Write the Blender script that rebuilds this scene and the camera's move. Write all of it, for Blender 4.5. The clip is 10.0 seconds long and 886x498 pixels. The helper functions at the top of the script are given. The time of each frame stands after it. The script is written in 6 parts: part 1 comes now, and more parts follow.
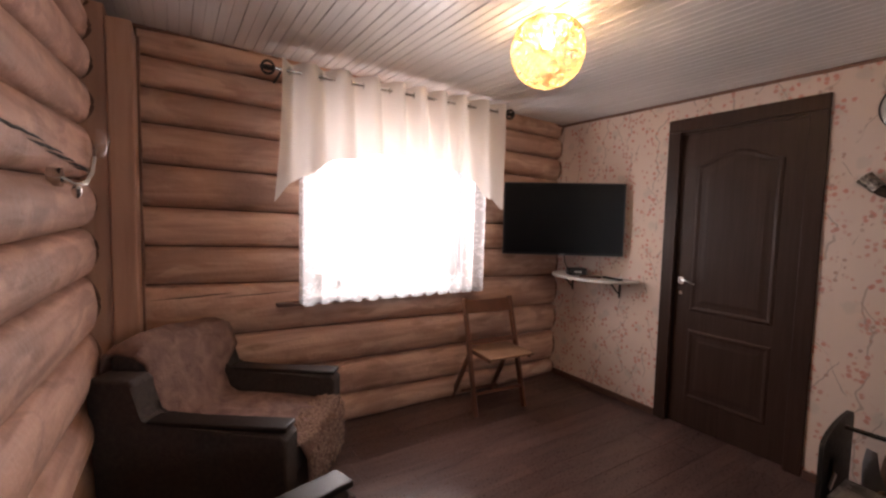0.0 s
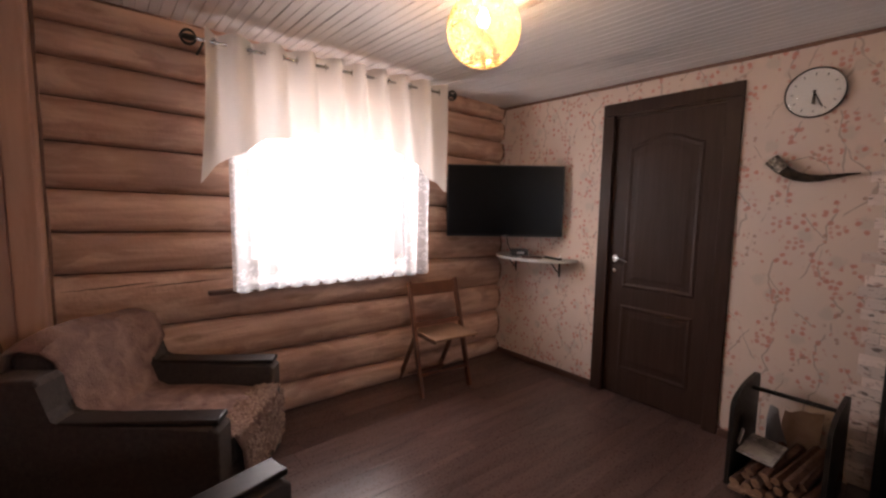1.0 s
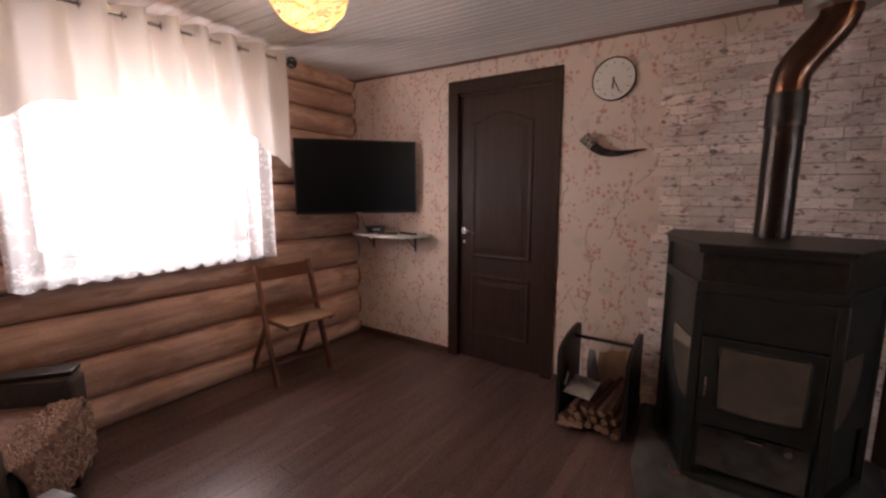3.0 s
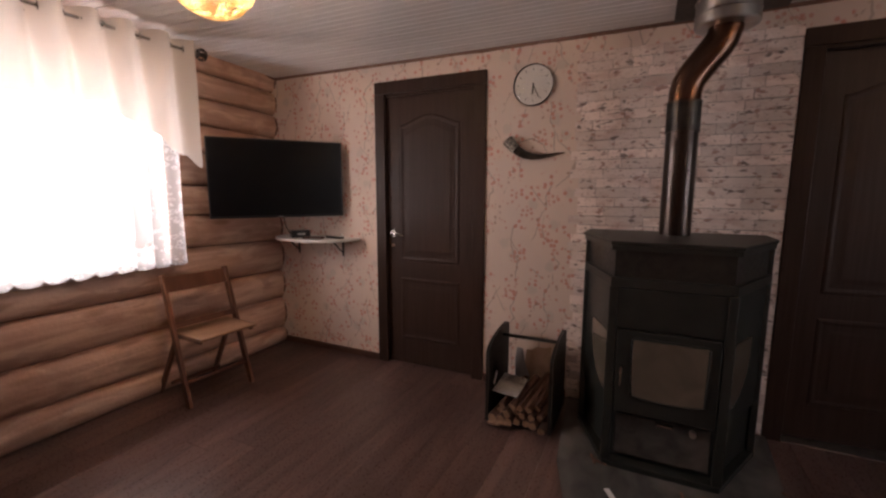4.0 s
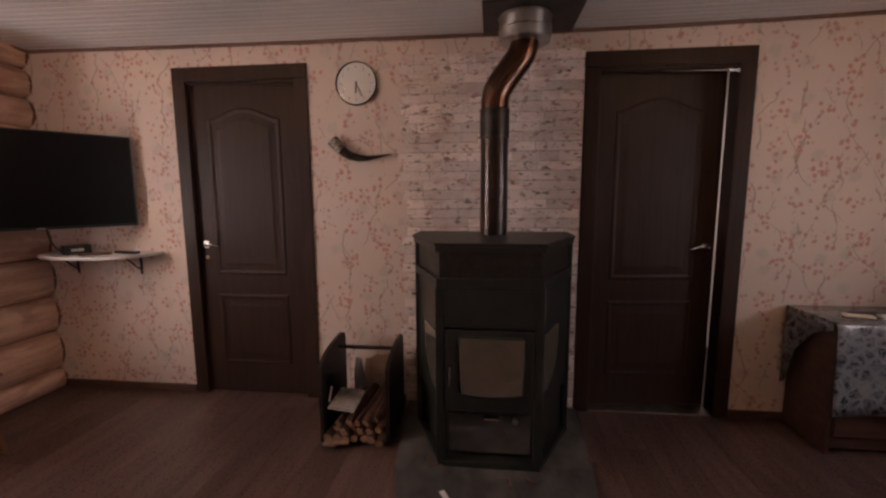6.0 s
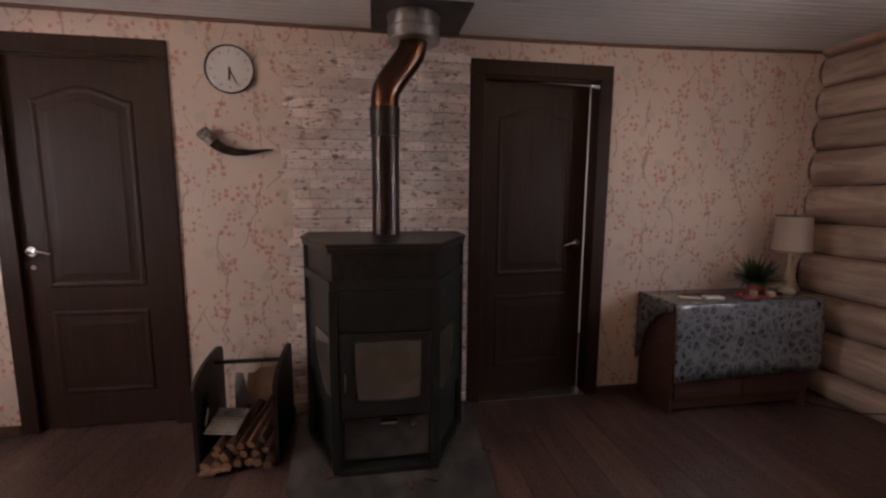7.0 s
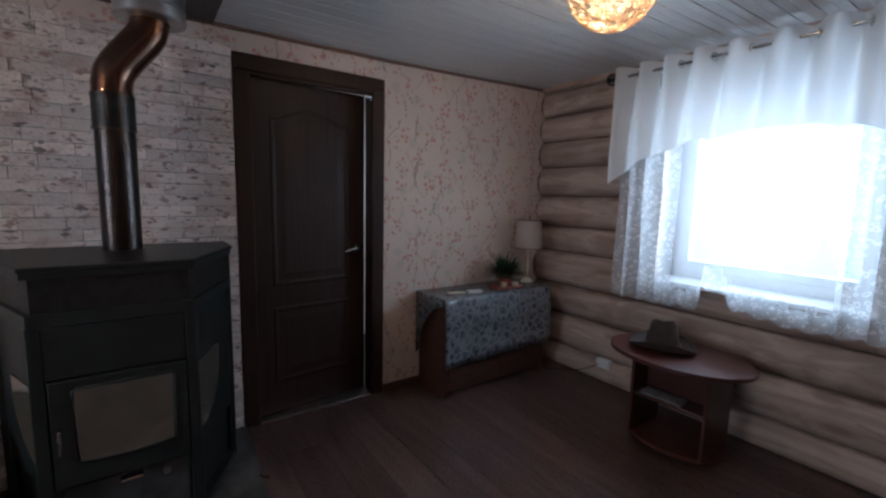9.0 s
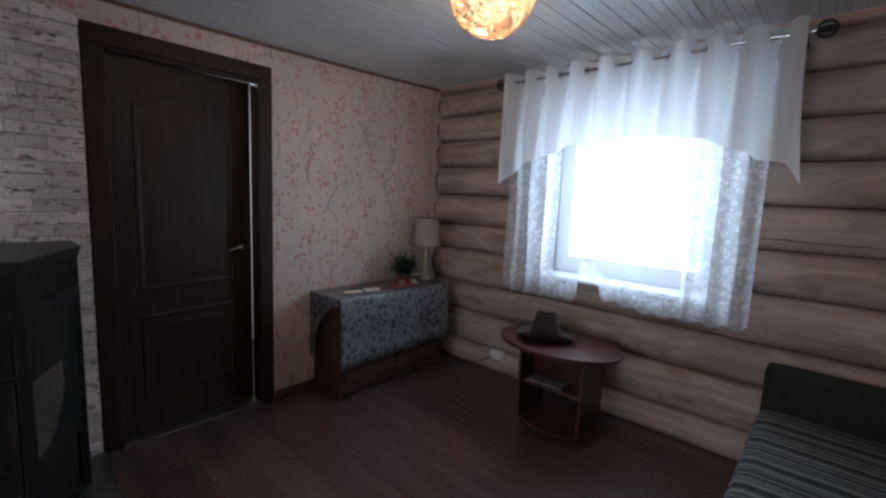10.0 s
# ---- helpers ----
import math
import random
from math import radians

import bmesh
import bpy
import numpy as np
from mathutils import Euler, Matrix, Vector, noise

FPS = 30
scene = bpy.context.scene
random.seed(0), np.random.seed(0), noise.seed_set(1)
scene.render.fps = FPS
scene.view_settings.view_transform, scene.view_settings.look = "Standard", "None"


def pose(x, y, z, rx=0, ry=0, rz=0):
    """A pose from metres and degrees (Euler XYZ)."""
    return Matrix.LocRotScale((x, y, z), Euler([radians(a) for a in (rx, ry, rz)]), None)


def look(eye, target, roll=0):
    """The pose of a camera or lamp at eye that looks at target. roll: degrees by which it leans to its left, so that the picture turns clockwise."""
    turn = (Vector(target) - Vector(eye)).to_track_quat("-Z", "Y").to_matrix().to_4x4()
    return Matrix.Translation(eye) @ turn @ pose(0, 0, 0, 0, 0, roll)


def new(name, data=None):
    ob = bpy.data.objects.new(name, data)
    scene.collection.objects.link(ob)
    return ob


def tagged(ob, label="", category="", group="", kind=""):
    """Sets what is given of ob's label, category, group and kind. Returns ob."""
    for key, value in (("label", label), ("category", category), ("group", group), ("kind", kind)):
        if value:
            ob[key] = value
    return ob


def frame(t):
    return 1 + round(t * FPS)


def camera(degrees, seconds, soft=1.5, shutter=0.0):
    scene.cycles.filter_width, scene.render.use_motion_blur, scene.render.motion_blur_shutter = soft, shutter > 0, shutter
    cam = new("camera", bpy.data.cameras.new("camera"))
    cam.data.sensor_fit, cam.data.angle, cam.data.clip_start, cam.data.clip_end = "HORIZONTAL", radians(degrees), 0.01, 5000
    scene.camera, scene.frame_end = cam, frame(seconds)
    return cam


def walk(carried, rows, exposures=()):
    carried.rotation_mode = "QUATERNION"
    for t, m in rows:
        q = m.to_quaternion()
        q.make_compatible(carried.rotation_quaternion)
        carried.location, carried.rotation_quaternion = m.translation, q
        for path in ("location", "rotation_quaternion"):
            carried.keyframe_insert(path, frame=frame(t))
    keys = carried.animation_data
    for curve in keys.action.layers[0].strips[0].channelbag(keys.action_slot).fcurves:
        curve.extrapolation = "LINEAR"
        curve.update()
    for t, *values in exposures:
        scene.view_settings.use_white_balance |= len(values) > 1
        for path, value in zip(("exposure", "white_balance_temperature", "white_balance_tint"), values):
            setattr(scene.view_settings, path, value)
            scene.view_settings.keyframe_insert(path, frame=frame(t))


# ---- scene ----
cam = camera(92.3, 10.0, soft=2.4)
PATH = [
    (0, (1.241, 0.456, 1.38), (2.302, 2.145, 1.24), 1.3),
    (0.5, (1.262, 0.452, 1.371), (2.41, 2.081, 1.206), 0.9),
    (1, (1.295, 0.434, 1.365), (2.538, 1.987, 1.158), 0.9),
    (1.5, (1.324, 0.411, 1.358), (2.653, 1.886, 1.115), 0.8),
    (2, (1.36, 0.386, 1.354), (2.796, 1.751, 1.085), 0.4),
    (2.5, (1.389, 0.368, 1.351), (2.927, 1.613, 1.06), -0.0),
    (4, (1.468, 0.326, 1.321), (3.253, 1.185, 1.048), 0.1),
    (4.5, (1.511, 0.288, 1.324), (3.338, 1.056, 1.058), -0.5),
    (5, (1.558, 0.233, 1.326), (3.418, 0.914, 1.051), -0.9),
    (5.5, (1.59, 0.207, 1.324), (3.514, 0.681, 1.053), -0.7),
    (7, (1.647, 0.256, 1.318), (3.606, -0.056, 1.058), 0.4),
    (7.5, (1.639, 0.228, 1.337), (3.542, -0.325, 1.065), 0.6),
    (8, (1.63, 0.201, 1.345), (3.463, -0.557, 1.088), 1.1),
    (8.5, (1.612, 0.16, 1.359), (3.354, -0.789, 1.105), 1.2),
    (9, (1.608, 0.119, 1.365), (3.23, -1.024, 1.116), 1.4),
    (9.5, (1.587, 0.078, 1.367), (3.069, -1.241, 1.117), 1.9),
    (10, (1.561, 0.05, 1.369), (2.903, -1.412, 1.122), 2.4),
]
walk(cam, [(t, look(eye, target, roll)) for t, eye, target, roll in PATH],
     exposures=[(0.0, 0.20, 7300, 26), (2.5, 0.18, 7200, 27), (4.5, 0.18, 7650, 30), (5.5, 0.16, 7850, 33), (7.0, 0.10, 7000, 24), (7.5, 0.03, 6550, 18), (8.5, 0.07, 5450, 8), (9.0, 0.07, 5330, 7), (10.0, 0.12, 5400, 8)])

# ---- plan, in metres ----
XE, XW = 4.15, 0.875          # wallpapered wall; groove plane of the near log wall
YN, YS = 3.20, -2.70          # groove planes of the two window walls
ZC = 2.205                    # ceiling at its lowest, over the stove
ZT = 2.37                     # top of the walls, above the ceiling
BULGE = 0.075                 # how far the logs stand out of their grooves
WIN_N = (1.93, 3.19, 0.88, 1.95)
WIN_S = (2.02, 3.07, 0.86, 1.95)


def ceil_z(x, y):
    """The ceiling sags a little over the stove and rises towards the far log corner."""
    sag = 0.050 * (y / -2.63) ** 2 if y < 0 else 0.020 * (y / 3.12) ** 2
    return ZC + sag + 0.030 * max(0.0, (y + 2.6) / 5.8) * (XE - x)


# ---- world and lights ----
world = bpy.data.worlds.new("sky")
scene.world = world
world.use_nodes = True
sky = world.node_tree.nodes.new("ShaderNodeTexSky")
sky.sky_type, sky.sun_disc, sky.sun_elevation, sky.sun_rotation = "NISHITA", False, radians(25), radians(40)
world.node_tree.links.new(sky.outputs[0], world.node_tree.nodes["Background"].inputs[0])
world.node_tree.nodes["Background"].inputs[1].default_value = 0.1


def lamp(name, kind, energy, color, m, size=0.1, size_y=None):
    data = bpy.data.lights.new(name, kind)
    data.energy, data.color = energy, color
    if kind == "AREA":
        data.shape, data.size, data.size_y = "RECTANGLE", size, size_y or size
    else:
        data.shadow_soft_size = size
    ob = new(name, data)
    ob.matrix_world = m
    return ob


def window_light(name, win, y, ahead, energy, color):
    x0, x1, z0, z1 = win
    mid = Vector(((x0 + x1) / 2, y, (z0 + z1) / 2))
    lamp(name, "AREA", energy, color, look(mid, mid + Vector((0, ahead, 0))), x1 - x0 - 0.02, z1 - z0 - 0.02)


window_light("daylight_north", WIN_N, YN + 0.27, -1, 36, (0.93, 0.97, 1.0))
window_light("daylight_south", WIN_S, YS - 0.27, 1, 25, (0.78, 0.90, 1.0))
LAMP_N, LAMP_S, LAMP_R = (2.645, 1.86, 2.13), (2.595, -1.29, 2.13), 0.162
lamp("bulb_light", "POINT", 112, (1.0, 0.74, 0.45), pose(LAMP_N[0] - 0.03, LAMP_N[1] - 0.03, LAMP_N[2] + 0.03), 0.03)
lamp("bulb_light", "POINT", 11, (1.0, 0.74, 0.46), pose(*LAMP_S), 0.03)
lamp("next_room_light", "AREA", 14, (0.95, 0.98, 1.0), look((4.9, -0.7, 2.15), (4.9, -0.7, 0)), 0.5)


# ---- materials ----
def material(name, a, b, rough=0.6, metal=0.0, scale=(8, 8, 8), detail=6, bump=0.0, fine=60.0, stain=0.0, stain_color=None,
             vary=0.0, coat=0.0, spec=0.5):
    """Two-tone surface: stretched grain a..b, large stains, a random tone per piece, fine relief."""
    m = bpy.data.materials.new(name)
    m.use_nodes = True
    nt = m.node_tree
    n, l = nt.nodes, nt.links
    bsdf = n["Principled BSDF"]
    geo = n.new("ShaderNodeNewGeometry")
    mp = n.new("ShaderNodeMapping")
    mp.inputs["Scale"].default_value = scale
    l.new(geo.outputs["Position"], mp.inputs["Vector"])
    info = n.new("ShaderNodeObjectInfo")
    push = n.new("ShaderNodeVectorMath")
    push.operation = "MULTIPLY_ADD"
    push.inputs[1].default_value = (17, 23, 31)
    if vary:
        l.new(info.outputs["Random"], push.inputs[0])
    else:
        push.inputs[0].default_value = (0, 0, 0)
    l.new(mp.outputs[0], push.inputs[2])
    noi = n.new("ShaderNodeTexNoise")
    noi.inputs["Scale"].default_value, noi.inputs["Detail"].default_value, noi.inputs["Distortion"].default_value = 1.0, detail, 0.6
    l.new(push.outputs[0], noi.inputs["Vector"])
    ramp = n.new("ShaderNodeValToRGB")
    ramp.color_ramp.elements[0].color, ramp.color_ramp.elements[1].color = (*a, 1), (*b, 1)
    ramp.color_ramp.elements[0].position, ramp.color_ramp.elements[1].position = 0.3, 0.7
    l.new(noi.outputs["Fac"], ramp.inputs[0])
    out = ramp.outputs[0]
    if stain:
        big = n.new("ShaderNodeTexNoise")
        big.inputs["Scale"].default_value, big.inputs["Detail"].default_value = 2.3, 5
        l.new(geo.outputs["Position"], big.inputs["Vector"])
        r2 = n.new("ShaderNodeMapRange")
        r2.inputs["From Min"].default_value, r2.inputs["From Max"].default_value = 0.48, 0.75
        r2.inputs["To Max"].default_value = stain
        l.new(big.outputs["Fac"], r2.inputs["Value"])
        mx = n.new("ShaderNodeMix")
        mx.data_type = "RGBA"
        l.new(r2.outputs[0], mx.inputs["Factor"])
        l.new(out, mx.inputs["A"])
        mx.inputs["B"].default_value = (*(stain_color or tuple(c * 0.5 for c in a)), 1)
        out = mx.outputs["Result"]
    if vary:
        mr = n.new("ShaderNodeMapRange")
        mr.inputs["To Min"].default_value, mr.inputs["To Max"].default_value = 1 - vary, 1 + vary
        l.new(info.outputs["Random"], mr.inputs["Value"])
        hs = n.new("ShaderNodeHueSaturation")
        l.new(mr.outputs[0], hs.inputs["Value"])
        l.new(out, hs.inputs["Color"])
        out = hs.outputs[0]
    l.new(out, bsdf.inputs["Base Color"])
    bsdf.inputs["Roughness"].default_value, bsdf.inputs["Metallic"].default_value = rough, metal
    bsdf.inputs["Coat Weight"].default_value, bsdf.inputs["Specular IOR Level"].default_value = coat, spec
    if bump:
        fn = n.new("ShaderNodeTexNoise")
        fn.inputs["Scale"].default_value, fn.inputs["Detail"].default_value = fine, 4
        l.new(geo.outputs["Position"], fn.inputs["Vector"])
        ad = n.new("ShaderNodeMath")
        l.new(fn.outputs["Fac"], ad.inputs[0])
        l.new(noi.outputs["Fac"], ad.inputs[1])
        bp = n.new("ShaderNodeBump")
        bp.inputs["Strength"].default_value, bp.inputs["Distance"].default_value = bump, 0.01
        l.new(ad.outputs[0], bp.inputs["Height"])
        l.new(bp.outputs[0], bsdf.inputs["Normal"])
        rr = n.new("ShaderNodeMapRange")
        rr.inputs["To Min"].default_value, rr.inputs["To Max"].default_value = max(0.02, rough - 0.12), min(1, rough + 0.12)
        l.new(fn.outputs["Fac"], rr.inputs["Value"])
        l.new(rr.outputs[0], bsdf.inputs["Roughness"])
    return m


def log_material(name, scale, dark=(0.335, 0.178, 0.130), pale=(0.57, 0.340, 0.255), stain=(0.28, 0.155, 0.118)):
    """Sanded pine: long grain, knots, grey weathering."""
    m = material(name, dark, pale, 0.62, 0, scale, 9, 0.4, 45, 0.75, stain, 0.13)
    n, l = m.node_tree.nodes, m.node_tree.links
    bsdf = n["Principled BSDF"]
    src = bsdf.inputs["Base Color"].links[0].from_socket
    geo = n.new("ShaderNodeNewGeometry")
    mp = n.new("ShaderNodeMapping")
    mp.inputs["Scale"].default_value = tuple(2.2 if s < 5 else 7 for s in scale)
    l.new(geo.outputs["Position"], mp.inputs["Vector"])
    vo = n.new("ShaderNodeTexVoronoi")
    vo.inputs["Scale"].default_value = 1.0
    l.new(mp.outputs[0], vo.inputs["Vector"])
    mr = n.new("ShaderNodeMapRange")
    mr.inputs["From Min"].default_value, mr.inputs["From Max"].default_value = 0.09, 0.20
    mr.inputs["To Min"].default_value, mr.inputs["To Max"].default_value = 0.55, 0.0
    l.new(vo.outputs["Distance"], mr.inputs["Value"])
    mx = n.new("ShaderNodeMix")
    mx.data_type = "RGBA"
    l.new(mr.outputs[0], mx.inputs["Factor"])
    l.new(src, mx.inputs["A"])
    mx.inputs["B"].default_value = (0.20, 0.10, 0.05, 1)
    src = mx.outputs["Result"]
    # pale planed patches and leftovers of inner bark
    for size, shift, lo, hi, amount, tone in ((7, 3.1, 0.52, 0.60, 0.40, tuple(min(0.8, c * 1.28) for c in pale)), (11, 8.7, 0.56, 0.64, 0.50, stain)):
        patch = n.new("ShaderNodeMapping")
        patch.inputs["Scale"].default_value = tuple(size * 0.32 if q < 5 else size for q in scale)
        patch.inputs["Location"].default_value = (shift, shift, shift)
        l.new(geo.outputs["Position"], patch.inputs["Vector"])
        pn = n.new("ShaderNodeTexNoise")
        pn.inputs["Scale"].default_value, pn.inputs["Detail"].default_value, pn.inputs["Distortion"].default_value = 1.0, 5, 0.8
        l.new(patch.outputs[0], pn.inputs["Vector"])
        pr = n.new("ShaderNodeMapRange")
        pr.inputs["From Min"].default_value, pr.inputs["From Max"].default_value, pr.inputs["To Max"].default_value = lo, hi, amount
        l.new(pn.outputs["Fac"], pr.inputs["Value"])
        pm = n.new("ShaderNodeMix")
        pm.data_type = "RGBA"
        l.new(pr.outputs[0], pm.inputs["Factor"])
        l.new(src, pm.inputs["A"])
        pm.inputs["B"].default_value = (*tone, 1)
        src = pm.outputs["Result"]
    l.new(src, bsdf.inputs["Base Color"])
    return m


def wallpaper_material():
    """Cream paper printed with grey-brown twigs and small coral blossoms."""
    m = bpy.data.materials.new("blossom_wallpaper")
    m.use_nodes = True
    n, l = m.node_tree.nodes, m.node_tree.links
    bsdf = n["Principled BSDF"]
    geo = n.new("ShaderNodeNewGeometry")

    def noise_at(scale, size, detail, distortion=0.0, shift=(0, 0, 0)):
        mp = n.new("ShaderNodeMapping")
        mp.inputs["Scale"].default_value, mp.inputs["Location"].default_value = scale, shift
        l.new(geo.outputs["Position"], mp.inputs["Vector"])
        t = n.new("ShaderNodeTexNoise")
        t.inputs["Scale"].default_value, t.inputs["Detail"].default_value, t.inputs["Distortion"].default_value = size, detail, distortion
        l.new(mp.outputs[0], t.inputs["Vector"])
        return t.outputs["Fac"], mp.outputs[0]

    def math_(op, a, b=None, c=None):
        t = n.new("ShaderNodeMath")
        t.operation = op
        for i, v in enumerate((a, b, c)):
            if isinstance(v, (int, float)):
                t.inputs[i].default_value = v
            elif v is not None:
                l.new(v, t.inputs[i])
        return t.outputs[0]

    def band(v, lo, hi, a, b):
        t = n.new("ShaderNodeMapRange")
        t.inputs["From Min"].default_value, t.inputs["From Max"].default_value = lo, hi
        t.inputs["To Min"].default_value, t.inputs["To Max"].default_value = a, b
        l.new(v, t.inputs["Value"])
        return t.outputs[0]

    def over(base, fac, color):
        t = n.new("ShaderNodeMix")
        t.data_type = "RGBA"
        l.new(fac, t.inputs["Factor"])
        if isinstance(base, tuple):
            t.inputs["A"].default_value = (*base, 1)
        else:
            l.new(base, t.inputs["A"])
        t.inputs["B"].default_value = (*color, 1)
        return t.outputs["Result"]

    big, _ = noise_at((1, 1, 1), 2.0, 4)
    out = over((0.69, 0.555, 0.475), band(big, 0.4, 0.65, 0, 0.6), (0.62, 0.505, 0.445))
    sep = n.new("ShaderNodeSeparateXYZ")
    l.new(geo.outputs["Position"], sep.inputs[0])
    py, pz = sep.outputs[1], sep.outputs[2]

    def cells(size, shift, spread=1.0):
        """Distance to scattered points, in cells, and a random value for each."""
        flat = n.new("ShaderNodeCombineXYZ")
        l.new(math_("MULTIPLY_ADD", py, size, shift[1]), flat.inputs[0])
        l.new(math_("MULTIPLY_ADD", pz, size, shift[2]), flat.inputs[1])
        vo = n.new("ShaderNodeTexVoronoi")
        vo.voronoi_dimensions = "2D"
        vo.inputs["Scale"].default_value, vo.inputs["Randomness"].default_value = 1.0, spread
        l.new(flat.outputs[0], vo.inputs["Vector"])
        tone = n.new("ShaderNodeSeparateColor")
        l.new(vo.outputs["Color"], tone.inputs[0])
        return vo.outputs["Distance"], tone.outputs[0]

    # faint grey-green blots behind the twigs
    d, k = cells(4.2, (0, 4, 9))
    soft, _ = noise_at((0, 1, 1), 26, 3, 0.4, (4, 4, 4))
    blot = band(math_("ADD", d, math_("MULTIPLY", soft, 0.22)), 0.20, 0.28, 0.38, 0)
    out = over(out, blot, (0.44, 0.41, 0.36))
    # meandering upright branches and slanting side twigs
    near = []
    for slope, pitch, thick, swing, shift, keep, tone in ((0.0, 0.23, 0.0068, 0.34, (3, 1, 7), 0.46, (0.36, 0.285, 0.24)), (0.55, 0.31, 0.0056, 0.26, (11, 5, 2), 0.48, (0.37, 0.285, 0.24)), (-0.70, 0.36, 0.0056, 0.26, (5, 8, 6), 0.48, (0.38, 0.295, 0.25))):
        slow, _ = noise_at((0, 2.0, 3.2), 1.0, 3.0, 0.3, shift)
        u = math_("DIVIDE", math_("ADD", math_("MULTIPLY_ADD", pz, slope, py), math_("MULTIPLY", slow, swing)), pitch)
        off = math_("MULTIPLY", math_("ABSOLUTE", math_("SUBTRACT", math_("FRACT", u), 0.5)), pitch)
        gap, _ = noise_at((0, 1, 1), 6.0, 2, 0, shift)
        line = math_("MULTIPLY", band(off, thick * 0.4, thick, 0.70, 0), band(gap, keep, keep + 0.06, 0, 1))
        near.append(band(off, 0.016, 0.030, 1, 0))
        out = over(out, line, tone)
    # blossom clusters, then single buds along the branches
    petal, _ = noise_at((0, 1, 1), 60, 3, 0.5, (2, 2, 2))
    for centre, reach, size, wide, shift, color in ((5.8, 0.34, 26, 0.345, (2, 9, 4), (0.56, 0.20, 0.155)), (4.9, 0.28, 30, 0.355, (7, 3, 1), (0.55, 0.26, 0.21))):
        d, _ = cells(centre, shift, 0.75)
        group = band(d, reach * 0.75, reach, 1, 0)
        b_, k = cells(size, shift)
        bloom = band(math_("ADD", b_, math_("MULTIPLY", petal, 0.45)), wide + 0.04, wide + 0.30, 0.85, 0)
        out = over(out, math_("MULTIPLY", math_("MULTIPLY", group, bloom), band(k, 0.38, 0.44, 0, 1)), color)
    for i, (size, shift, color) in enumerate(((19, (1, 6, 3), (0.52, 0.22, 0.17)), (24, (8, 2, 5), (0.40, 0.25, 0.20)), (24, (6, 6, 2), (0.55, 0.27, 0.21)))):
        b_, k = cells(size, shift)
        bud = band(math_("ADD", b_, math_("MULTIPLY", petal, 0.20)), 0.27, 0.38, 0.8, 0)
        out = over(out, math_("MULTIPLY", math_("MULTIPLY", bud, near[i]), band(k, 0.52, 0.58, 0, 1)), color)
    l.new(out, bsdf.inputs["Base Color"])
    bsdf.inputs["Roughness"].default_value = 0.75
    tex, _ = noise_at((1, 1, 1), 220, 3)
    bp = n.new("ShaderNodeBump")
    bp.inputs["Strength"].default_value, bp.inputs["Distance"].default_value = 0.12, 0.004
    l.new(tex, bp.inputs["Height"])
    l.new(bp.outputs[0], bsdf.inputs["Normal"])
    return m


